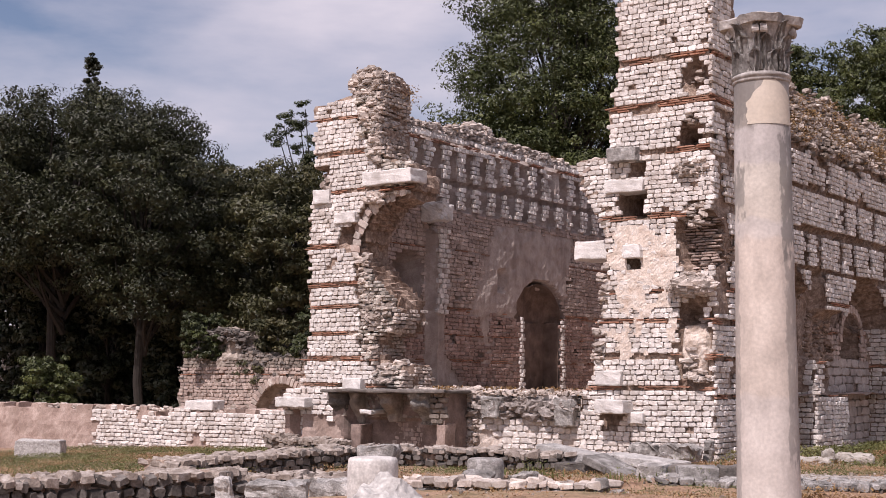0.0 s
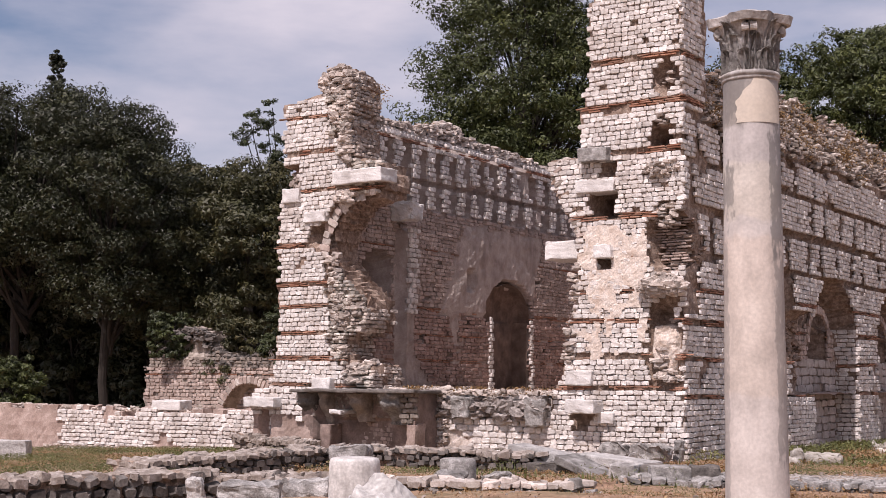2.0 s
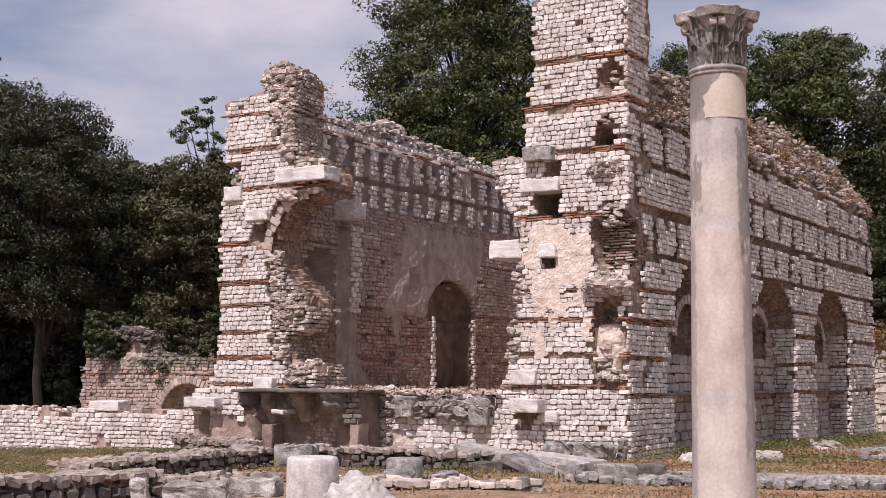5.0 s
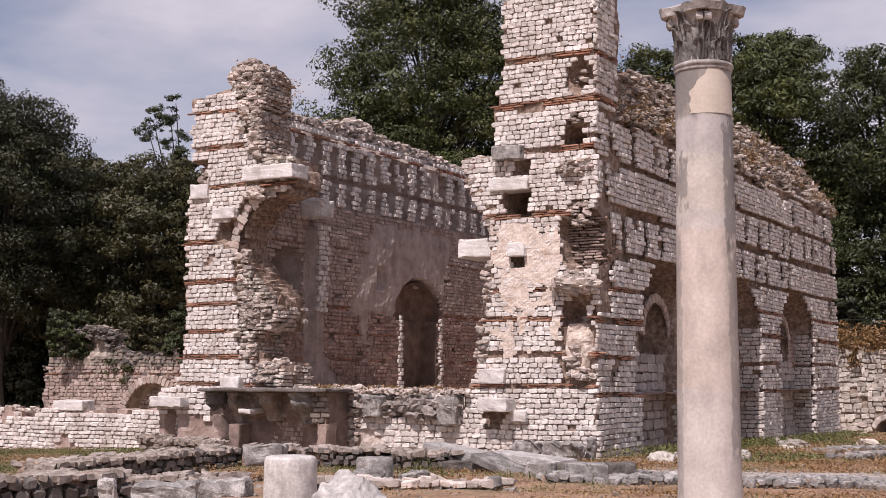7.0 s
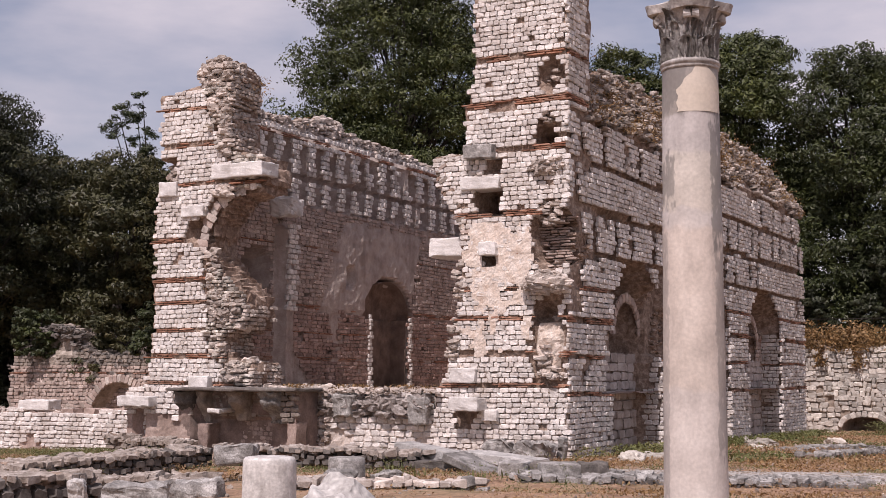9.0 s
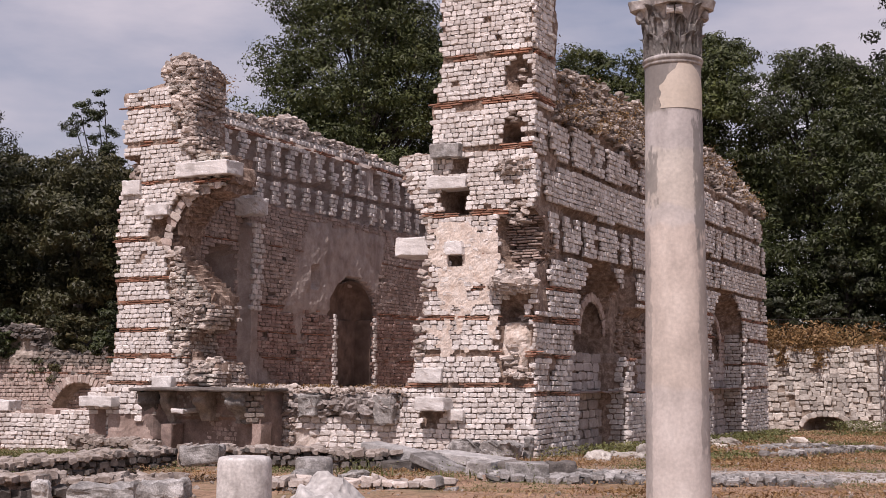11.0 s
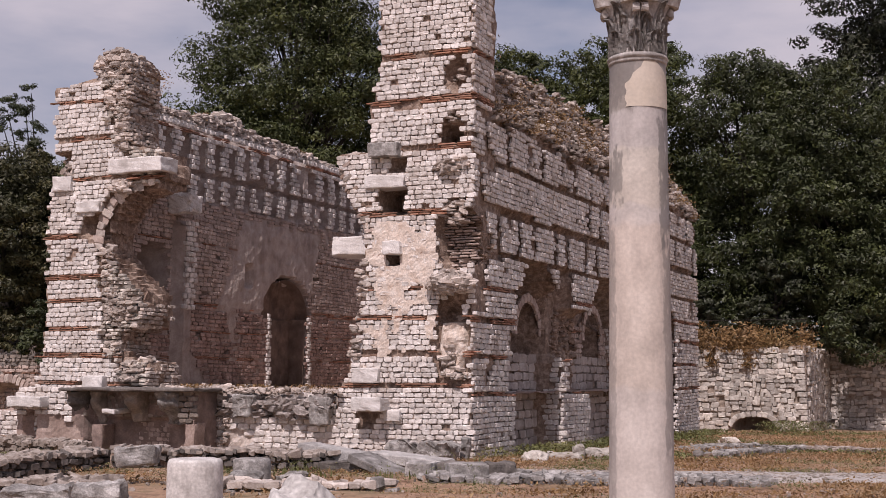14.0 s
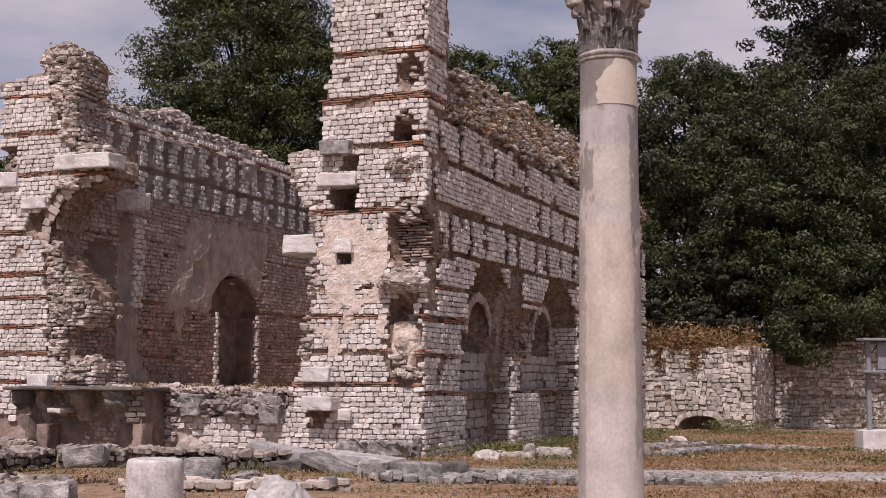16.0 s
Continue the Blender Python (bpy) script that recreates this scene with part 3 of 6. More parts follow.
def ew_slot(y, z):
    k = math.floor((y - 24.1) / 1.18)
    yc = 24.55 + 1.18 * k + 0.18 * math.sin(k * 2.7)
    for row, (a, b) in enumerate(((4.15, 4.92), (5.05, 5.86), (6.0, 6.75))):
        if a < z < b and abs(y - yc - 0.3 * row) < 0.15 and math.sin(k * 12.9 + row * 4.1) > -0.7:
            return True
    return False


def ew_depth(y, z):
    if z > ew_top(y) + 0.12 * noise.noise(Vector((y * 2.2, 0, 9))) + 0.08 * noise.noise(Vector((y * 7, 0, 2))) or y > 43.2 - 0.05 * (z - 4) + ragged(z, 0.12, 5):
        return None
    bay = ew_bay(y, z)
    if bay:
        c, h = bay
        d = 0.6 if z < 2.9 or (y - c) ** 2 + (z - 2.55) ** 2 < 1.0 else 0.95
        q = c + (0.75 if c < 29 else 0.3)
        if abs(y - q) < 0.72 and (z < 2.55 or z < 2.55 + 0.72 * math.sqrt(max(0, 1 - ((y - q) / 0.72) ** 2))) and z > 2.1:
            d = 1.2
        return d
    if 25.1 + 0.3 * noise.noise(Vector((0, z * 3, 3))) < y < 25.75 and 1.27 < z < 2.6:
        return 0.6
    if 28.5 < y < 31.0:
        stub = y < 29.15 and z < 2.05 + 0.1 * noise.noise(Vector((y * 5, 0, 1)))
        hung = 29.55 < y < 31.15 and z > 3.2 + 0.1 * noise.noise(Vector((y * 5, 0, 1)))
        if 1.27 < z < 4.1 and not stub and not hung:
            return 0.4 + 0.16 * noise.noise(Vector((y * 2.5, z * 2.5, 6)))
    if ew_slot(y, z):
        return 0.42
    if y < 23.95 and 2.85 < z < 4.9:
        return 0.16
    if z > 7.0 and y > 24.2:
        return 0.1 + (z - 7.0) * 0.5
    for b in (4.1, 5.0, 5.95, 6.85):
        if abs(z - b - 0.02 * math.sin(y * 2)) < 0.075:
            return 0.2
    return 0.03


def ew_kind(y, z):
    d = ew_depth(y, z)
    if d is None:
        return None
    if y > 24.2 and z > 6.85 + 0.45 * noise.noise(Vector((y * 0.8, z * 0.5, 4))) + 0.3 * noise.noise(Vector((y * 2.4, z * 2, 7))):
        return None
    if 0.12 < d and z < 7.2:
        return None
    if noise.noise(Vector((y * 1.1, z * 1.6, 12))) > 0.52:
        return None
    if y < 23.95 + 0.25 * noise.noise(Vector((z * 2.5, 1, 0))) and 2.85 < z < 4.9:
        return None
    return d


# ---- the long west wall, seen from inside ----
def ww_strip(y, z):
    f = (y - 29.0) / 0.72 + 0.26
    return f - math.floor(f) < 0.52


def ww_plastered(y, z):
    """A trapezoid of smooth plaster round the niche, broken at its edges."""
    n = 0.1 * noise.noise(Vector((y * 2.6, z * 2.6, 41))) + 0.06 * noise.noise(Vector((y * 7, z * 7, 4)))
    return 3.3 + n < z < 5.72 + n and 28.4 + (z - 3.97) * 0.49 + n < y < 32.9 + (z - 4.0) * 0.35 + n


ww_top = profile([(24.3, 8.1), (26, 8.05), (27.6, 8.15), (28.2, 8.3), (29.2, 8.25), (30, 8.1), (32, 8.1), (34, 7.95), (36, 7.9), (44, 7.6)])


def ww_depth(y, z):
    if z > ww_top(y) + 0.1 * noise.noise(Vector((y * 2.5, 3, 1))) + 0.05 * noise.noise(Vector((y * 8, 3, 1))):
        return None
    if 30.62 < y < 32.72 and z < 3.2:
        return 0.62
    q = (y - 31.62) / 1.27
    if abs(q) < 1 and 3.15 < z < 3.3 + 1.0 * math.sqrt(1 - q * q):
        return 0.3 + 0.4 * math.sqrt(max(0.0, 1 - q * q - ((z - 3.2) / 1.15) ** 2))
    if abs(y - 29.55) < 0.16 and 3.95 < z < 4.3 + 0.2 * math.sqrt(max(0, 1 - ((y - 29.55) / 0.16) ** 2)):
        return 0.25
    if 24.75 < y < 25.95 and 3.1 < z < 4.2 + 0.6 * math.sqrt(max(0, 1 - ((y - 25.35) / 0.62) ** 2)):
        return 1.0
    for hy, hz in ((27.3, 2.6), (28.6, 2.2), (29.5, 3.1), (28.0, 4.6), (33.6, 2.4), (27.5, 3.7), (33.2, 4.4)):
        if abs(y - hy) < 0.09 and abs(z - hz) < 0.07:
            return 0.3
    if 26.15 < y < 26.6 and z < 5.35:
        return -0.3
    if 5.98 < z < 7.52:
        return 0.0 if ww_strip(y, z) and not 6.6 < z < 6.7 else 0.34
    if z > 7.75:
        return 0.15 + 0.4 * (z - 7.75)
    return (-0.035 if ww_plastered(y, z) else 0.0) + 0.04 * noise.noise(Vector((y * 0.7, z * 0.7, 20)))


def ww_kind(y, z):
    d = ww_depth(y, z)
    if d is None or d > 0.2:
        return None
    if 26.15 < y < 26.6 and z < 5.35:
        return d if z > 3.2 else None
    if z > 6.0:
        return d if noise.noise(Vector((y * 1.3, z, 3))) < 0.35 else None
    return None


def ww_low(y, z):
    d = ww_depth(y, z)
    if d is None or d > 0.2 or d < -0.1 or z > 5.9:
        return None
    n = noise.noise(Vector((y * 0.55, z * 0.5, 31))) + 0.5 * noise.noise(Vector((y * 1.9, z * 1.7, 3)))
    if ww_plastered(y, z) or n < (-0.1 if 26.6 < y < 29.0 and z < 4.2 else -0.55):
        return None
    return d + 0.018


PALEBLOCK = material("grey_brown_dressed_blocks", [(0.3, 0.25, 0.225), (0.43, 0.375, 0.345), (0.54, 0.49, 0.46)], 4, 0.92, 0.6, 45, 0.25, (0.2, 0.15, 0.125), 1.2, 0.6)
west_pier = thing("wall_front_west", (-18.9, 23.2, 0.0), "ruined Roman wall pier of white limestone courses with red tile bands", "wall", kind="structure")
core("body", FRONT, -20.5, -16.9, -0.3, 9.1, wp_depth, 1.2, CORE, 0.1, 0.05, west_pier, 1, 0.028)
lay(west_pier, FRONT, -20.5, -16.9, -0.1, 8.4, wp_kind, [(1.40, 2), (2.0, 3), (2.6, 2), (3.2, 2), (3.73, 3), (4.6, 3), (5.95, 2), (6.86, 3), (7.72, 2)], 0.1, width=(0.1, 0.22), joint=0.009, nose=0.042, singles=(-20.5, -17.2, 1.4, 4.4), seed=11)

east_pier = thing("wall_front_east", (-11.0, 23.2, 0.0), "tall ruined wall pier of white limestone courses with red tile bands", "wall", kind="structure")
core("body", FRONT, -12.8, -9.7, -0.3, 10.4, ep_depth, 1.35, CORE, 0.1, 0.035, east_pier, 2, 0.028)
lay(east_pier, FRONT, -12.9, -9.72, -0.1, 10.4, ep_kind, [(1.40, 2), (2.0, 3), (2.72, 2), (3.38, 2), (4.0, 1), (4.75, 3), (6.05, 3), (7.0, 3), (7.95, 3)], 0.1, width=(0.1, 0.22), joint=0.009, nose=0.042, singles=(-12.7, -9.7, -0.1, 2.2), seed=12)

east_wall = thing("wall_east", (-9.72, 33.0, 0.0), "long ruined wall of white limestone courses with blind arches and broken top", "wall", kind="structure")
core("body", EAST, 24.14, 43.3, -0.7, 10.4, ew_depth, 1.75, CORE, 0.11, 0.045, east_wall, 3, 0.045)
lay(east_wall, EAST, 23.2, 43.2, -0.5, 10.4, ew_kind, [(1.28, 2), (2.0, 2), (2.68, 3), (3.3, 2), (7.0, 3), (7.95, 3)], 0.105, singles=(23.2, 26.5, 0.0, 3.0), seed=13, nose=0.045, joint=0.012, side=1.4)

for k, (a, c) in enumerate(BAYS):
    top = 1.27 if k == 0 else 2.9
    lay(east_wall, Face((0, c + 0.1, 0), (1, 0, 0), (0, -1, 0)), -10.5, -9.74, -0.4, top, lambda x, z: 0.02, [(2.0, 2)], 0.113, seed=30 + k)
    if k == 0:
        lay(east_wall, Face((0, c + 0.1, 0), (1, 0, 0), (0, -1, 0)), -10.0, -9.74, 1.27, 2.0, lambda x, z: 0.02, (), 0.113, seed=36)
    # the back of the bay: large dressed blocks below, a round-headed niche above
    q = (a + c) / 2 + (0.75 if k == 0 else 0.3)
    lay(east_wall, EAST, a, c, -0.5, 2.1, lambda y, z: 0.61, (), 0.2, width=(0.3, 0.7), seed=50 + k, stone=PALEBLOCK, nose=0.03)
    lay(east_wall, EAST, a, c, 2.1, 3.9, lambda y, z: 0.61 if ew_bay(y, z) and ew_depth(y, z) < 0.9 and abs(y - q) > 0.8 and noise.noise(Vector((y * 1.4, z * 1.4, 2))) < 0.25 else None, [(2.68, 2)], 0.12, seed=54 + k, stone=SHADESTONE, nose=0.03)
    # Ring blocks in brown, darker than their own pale stone, for the bay's shade.
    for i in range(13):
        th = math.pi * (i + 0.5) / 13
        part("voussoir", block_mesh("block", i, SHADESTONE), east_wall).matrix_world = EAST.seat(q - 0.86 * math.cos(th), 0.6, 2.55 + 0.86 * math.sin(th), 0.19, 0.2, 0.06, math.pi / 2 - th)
west_wall = thing("wall_west", (-18.7, 33.0, 0.0), "tall inner wall with stained plaster, arched niche and rows of stone strips", "wall", kind="structure")
core("body", WEST, 24.3, 44.0, -0.3, 8.6, ww_depth, 1.8, WALLPLASTER, 0.1, 0.03, west_wall, 4, 0.035)
lay(west_wall, WEST, 24.3, 37.0, 1.3, 8.1, ww_kind, [(7.62, 2)], 0.125, width=(0.15, 0.2), singles=(24.3, 30.0, 5.9, 7.4), seed=14)
lay(west_wall, WEST, 24.3, 37.0, 1.3, 3.3, lambda y, z: ww_low(y, z) if z < 3.3 else None, [(2.0, 2), (2.7, 1)], 0.1, seed=17, stone=REDSTONE, nose=0.03, joint=0.014)
lay(west_wall, WEST, 24.3, 37.0, 3.3, 5.9, ww_low, [(3.3, 3), (4.9, 1)], 0.1, seed=15, stone=SHADESTONE, nose=0.03, joint=0.014)
lay(west_wall, WEST, 30.4, 32.95, 1.3, 3.2, lambda y, z: -0.02 if 30.46 < y < 30.64 or 32.7 < y < 32.84 else None, (), 0.11, width=(0.1, 0.16), seed=16)
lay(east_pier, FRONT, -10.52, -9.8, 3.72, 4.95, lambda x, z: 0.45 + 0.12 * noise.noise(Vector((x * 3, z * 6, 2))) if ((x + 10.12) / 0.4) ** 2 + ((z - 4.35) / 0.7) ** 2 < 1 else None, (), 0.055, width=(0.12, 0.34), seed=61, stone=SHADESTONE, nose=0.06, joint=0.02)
# Dark sheets line both recesses, their colour carrying the shade inside.
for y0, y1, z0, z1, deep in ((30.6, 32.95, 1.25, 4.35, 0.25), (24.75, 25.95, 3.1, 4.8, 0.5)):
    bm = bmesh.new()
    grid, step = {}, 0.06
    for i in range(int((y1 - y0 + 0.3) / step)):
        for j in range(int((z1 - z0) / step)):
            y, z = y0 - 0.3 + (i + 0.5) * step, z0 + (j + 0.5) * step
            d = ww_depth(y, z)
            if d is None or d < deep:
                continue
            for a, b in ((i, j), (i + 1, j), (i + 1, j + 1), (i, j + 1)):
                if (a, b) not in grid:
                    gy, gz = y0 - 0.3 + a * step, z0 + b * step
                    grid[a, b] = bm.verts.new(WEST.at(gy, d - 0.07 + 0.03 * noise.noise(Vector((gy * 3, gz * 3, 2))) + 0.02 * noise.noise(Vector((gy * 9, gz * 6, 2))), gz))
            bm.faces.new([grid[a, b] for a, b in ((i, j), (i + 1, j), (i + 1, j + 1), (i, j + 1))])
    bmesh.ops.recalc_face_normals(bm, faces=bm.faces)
    part("niche_lining", bm, west_wall, "stained plaster in an arched niche, coloured dark for its shade", NICHESHADE)
# Same darkened sheet along the far jamb and soffit, for its shade.
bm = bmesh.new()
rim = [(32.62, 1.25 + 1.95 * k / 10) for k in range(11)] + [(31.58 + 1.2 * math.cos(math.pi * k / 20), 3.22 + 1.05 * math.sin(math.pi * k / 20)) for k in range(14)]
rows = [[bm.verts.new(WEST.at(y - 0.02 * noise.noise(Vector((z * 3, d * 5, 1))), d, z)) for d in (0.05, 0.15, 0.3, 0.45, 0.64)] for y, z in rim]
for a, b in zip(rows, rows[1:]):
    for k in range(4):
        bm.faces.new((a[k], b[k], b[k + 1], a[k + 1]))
part("niche_jamb", bm, west_wall, "stained jamb of the niche, coloured dark for its shade", NICHESHADE)
# a plain wall closes the hall at its far end
closing = thing("wall_north", (-14, 43.6, 0), "plain stone end wall of the hall", "wall", kind="structure")
core("body", Face((0, 43.0, 0), (1, 0, 0), (0, -1, 0)), -18.6, -10.9, -0.5, 5.6, lambda x, z: 0.0, 0.9, PLASTER, 0.3, 0.05, closing, 5)
# raised floor of the hall
hall_floor = thing("floor", (-14.5, 30, 1.2), "raised hall floor strewn with reddish debris", "floor", kind="structure")
bm = bmesh.new()
bmesh.ops.create_grid(bm, x_segments=40, y_segments=80, size=0.5)
for v in bm.verts:
    v.co = Vector((-14.2 + v.co.x * 8.8, 33.2 + v.co.y * 19.6, 1.28 + 0.06 * noise.noise(Vector((v.co.x * 20, v.co.y * 40, 0)))))
part("surface", bm, hall_floor, "", PINK)


# ---- column ----
def lathe(rings, seg=48, jitter=0.0, seed=0):
    bm = bmesh.new()
    rows = []
    off = Vector((seed, seed * 2.3, 0))
    for r, z in rings:
        row = []
        for k in range(seg):
            a = 2 * math.pi * k / seg
            q = r + jitter * noise.noise(Vector((math.cos(a) * 2, math.sin(a) * 2, z * 5)) + off)
            row.append(bm.verts.new((q * math.cos(a), q * math.sin(a), z)))
        rows.append(row)
    for a, b in zip(rows, rows[1:]):
        for k in range(seg):
            bm.faces.new((a[k], a[(k + 1) % seg], b[(k + 1) % seg], b[k]))
    bm.faces.new(rows[0][::-1])
    bm.faces.new(rows[-1])
    for row in (rows[0], rows[-1]):
        for k in range(seg):
            bm.edges.get((row[k], row[(k + 1) % seg])).smooth = False
    for f in bm.faces:
        f.smooth = len(f.verts) == 4
    return bm


COL = (-2.03, 6.22)
column = thing("column", (COL[0], COL[1], 0.2), "slender pale marble column with carved Corinthian capital, patched with repairs", "column")


def shaft_piece(z0, z1, r0, r1, mat, label):
    n = max(3, int((z1 - z0) / 0.05))
    rings = [(r0 + (r1 - r0) * k / n, z0 + (z1 - z0) * k / n) for k in range(n + 1)]
    ob = part("shaft_drum", lathe(rings, 56, 0.003, 1), column, label, mat)
    ob.matrix_world = pose(COL[0], COL[1], 0)
    return ob


def z_at(v):
    return 3.194 - (v - 112) * (3.194 - 1.112) / (860 - 112)


R = lambda z: 0.1605 - (z - 0.45) * 0.0082
cuts = [0.42, z_at(682), z_at(385), z_at(268), z_at(205), 3.175]
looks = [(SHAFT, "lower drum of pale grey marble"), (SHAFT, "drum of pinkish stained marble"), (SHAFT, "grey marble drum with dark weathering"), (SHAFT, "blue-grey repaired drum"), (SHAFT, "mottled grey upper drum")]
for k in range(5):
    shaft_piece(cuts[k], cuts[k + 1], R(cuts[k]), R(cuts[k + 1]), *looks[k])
ob = part("base", lathe([(0.2, 0.2), (0.24, 0.22), (0.24, 0.28), (0.2, 0.3), (0.19, 0.33), (0.21, 0.36), (0.21, 0.39), (0.175, 0.42)], 48, 0.003, 9), column, "moulded stone base", MARBLE)
ob.matrix_world = pose(COL[0], COL[1], 0)
ob = part("astragal", lathe([(R(3.16), 3.164), (0.143, 3.166), (0.145, 3.174), (0.142, 3.18), (0.145, 3.183), (0.15, 3.19), (0.15, 3.197), (0.144, 3.205), (0.134, 3.21)], 48, 0.002, 4), column, "moulded ring under the capital", CAPITAL)
ob.matrix_world = pose(COL[0], COL[1], 0)
bm = bmesh.new()
rows = []
for j in range(15):
    z = z_at(203) + (z_at(122) - z_at(203)) * j / 14
    lo, hi = -100 + 40 * max(0, j / 14 - 0.5) * 2 + 2.5 * math.sin(j * 1.7), 6 - 46 * max(0, j / 14 - 0.45) ** 2 * 3.3
    rows.append([bm.verts.new((COL[0] + (R(z) + 0.0018) * math.cos(radians(lo + (hi - lo) * i / 24)), COL[1] + (R(z) + 0.0018) * math.sin(radians(lo + (hi - lo) * i / 24)), z)) for i in range(25)])
for a, c in zip(rows, rows[1:]):
    for i in range(24):
        bm.faces.new((a[i], a[i + 1], c[i + 1], c[i])).smooth = True
part("repair_patch", bm, column, "ochre mortar repair patch", SHAFT_C)


def worn_leaf(w, h, curl, belly, seed):
    """An acanthus leaf standing up: lobed edges, a midrib, the tip curled outwards (+x)."""
    bm = bmesh.new()
    nu, nv = 9, 12
    grid = []
    for j in range(nv + 1):
        t = j / nv
        half = w * 0.5 * (0.75 + 0.5 * math.sin(math.pi * t * 0.9)) * (1 - 0.55 * max(0, t - 0.6) / 0.4)
        half *= 0.84 + 0.16 * abs(math.cos(math.pi * t * 4.5))
        a = max(0.0, t - 0.62) / 0.38 * 1.7
        zc = h * min(t, 0.62) + h * 0.2 * math.sin(a) / 1.0
        xc = 0.008 + belly * t ** 2.2 + curl * (1 - math.cos(a))
        row = []
        for i in range(nu):
            s = (i / (nu - 1) - 0.5) * 2
            rib = 0.017 * math.cos(s * math.pi * 3.5) * (1 - t * 0.4) - 0.014 * s * s
            row.append(bm.verts.new((xc + rib, s * half, zc - 0.01 * abs(s) * t)))
        grid.append(row)
    for j in range(nv):
        for i in range(nu - 1):
            bm.faces.new((grid[j][i], grid[j][i + 1], grid[j + 1][i + 1], grid[j + 1][i]))
    bmesh.ops.solidify(bm, geom=bm.faces[:], thickness=-0.009)
    off = Vector((seed * 2.1, seed, 0))
    for v in bm.verts:
        v.co += noise.noise_vector(v.co * 18 + off) * 0.008
    return bm


def place_part(ob, m):
    ob.matrix_world = m
    return ob


AX = pose(COL[0], COL[1], 0)
capital = place_part(part("capital", lathe([(0.128, 3.21), (0.116, 3.25), (0.118, 3.32), (0.13, 3.39), (0.152, 3.44), (0.165, 3.462)], 40, 0.008, 3), column, "dark weathered Corinthian capital", CAPITAL), AX)
for rank, (many, turn0, w, h, curl, belly, z) in enumerate(((8, 10, 0.1, 0.14, 0.022, 0.008, 3.21), (8, 32.5, 0.1, 0.22, 0.022, 0.018, 3.215), (8, 20, 0.08, 0.3, 0.02, 0.045, 3.215))):
    for k in range(many):
        place_part(part("acanthus_leaf", worn_leaf(w, h, curl, belly, 20 * rank + k), capital, "", CAPITAL), AX @ pose(0, 0, 0, 0, 0, 45 * k + turn0) @ pose(0.12, 0, z))


def volute(seed):
    """A worn corner scroll: a stalk that leans out and ends in a thick curl."""
    bm = bmesh.new()
    rows = []
    for j in range(14):
        t = j / 13
        a = max(0, t - 0.55) / 0.45 * 3.6
        x = 0.045 * min(t / 0.55, 1) ** 1.6 + 0.018 * math.sin(a)
        z = 0.13 * min(t / 0.55, 1) - 0.022 * (1 - math.cos(a))
        w, h = 0.012 + 0.008 * t, 0.01 + 0.006 * t
        rows.append([bm.verts.new((x + dx * h, dy * w, z + dz * h)) for dx, dy, dz in ((-0.7, -1, 0.7), (0.7, -1, -0.7), (0.7, 1, -0.7), (-0.7, 1, 0.7))])
    for a, b in zip(rows, rows[1:]):
        for i in range(4):
            bm.faces.new((a[i], a[(i + 1) % 4], b[(i + 1) % 4], b[i]))
    bm.faces.new(rows[0]); bm.faces.new(rows[-1])
    for v in bm.verts:
        v.co += noise.noise_vector(v.co * 20 + Vector((seed, 0, 0))) * 0.006
    return bm


for k in range(8):
    place_part(part("volute", volute(k), capital, "", CAPITAL), AX @ pose(0, 0, 0, 0, 0, 90 * (k // 2) + 20 + (7 if k % 2 else -7)) @ pose(0.108, 0, 3.325))
bm = bmesh.new()
ring_lo, ring_hi, nseg = [], [], 64
for k in range(nseg):
    a = 2 * math.pi * k / nseg
    r = 0.168 + 0.045 * abs(math.cos(2 * (a - radians(20)))) ** 2.2
    q = 0.018 * noise.noise(Vector((math.cos(a) * 3, math.sin(a) * 3, 2)))
    ring_lo.append(bm.verts.new(((r - 0.012 + q) * math.cos(a), (r - 0.012 + q) * math.sin(a), 3.452)))
    ring_hi.append(bm.verts.new(((r + q) * math.cos(a), (r + q) * math.sin(a), 3.492 + q * 0.7)))
mid_ring = [bm.verts.new((v.co.x * 0.8, v.co.y * 0.8, 3.505 + 0.012 * noise.noise(v.co * 14))) for v in ring_hi]
for k in range(nseg):
    j = (k + 1) % nseg
    bm.faces.new((ring_lo[k], ring_lo[j], ring_hi[j], ring_hi[k]))
    bm.faces.new((ring_hi[k], ring_hi[j], mid_ring[j], mid_ring[k]))
bm.faces.new(mid_ring); bm.faces.new(ring_lo[::-1])
place_part(part("abacus", bm, capital, "worn broken abacus", CAPITAL), AX)


# ---- blocks set in the two piers ----
def set_block(parent, name, x0, x1, z0, z1, y0, y1, mat, seed, label="", worn=0.02):
    bm = ashlar((x1 - x0, y1 - y0, z1 - z0), seed, worn, 4)
    ob = part(name, bm, parent, label, mat)
    ob.matrix_world = pose((x0 + x1) / 2, (y0 + y1) / 2, z0)
    return ob


set_block(west_pier, "lintel", -19.26, -18.62, 5.2, 5.45, 23.14, 23.5, MARBLE, 1, "pale stone lintel")
set_block(west_pier, "block", -18.35, -16.95, 6.02, 6.34, 23.06, 23.7, MARBLE, 2, "long pale stone block")
set_block(west_pier, "block", -19.93, -19.4, 5.7, 6.05, 23.12, 23.7, MARBLE, 3)
set_block(west_pier, "block", -18.84, -18.3, 1.33, 1.6, 23.02, 23.6, MARBLE, 4)
set_block(east_pier, "lintel", -12.08, -11.2, 5.36, 5.62, 23.12, 23.6, MARBLE, 5, "pale stone lintel")
set_block(east_pier, "block", -11.95, -11.3, 5.98, 6.26, 23.0, 23.7, GREYROCK, 6, "grey stone block on the shoulder")
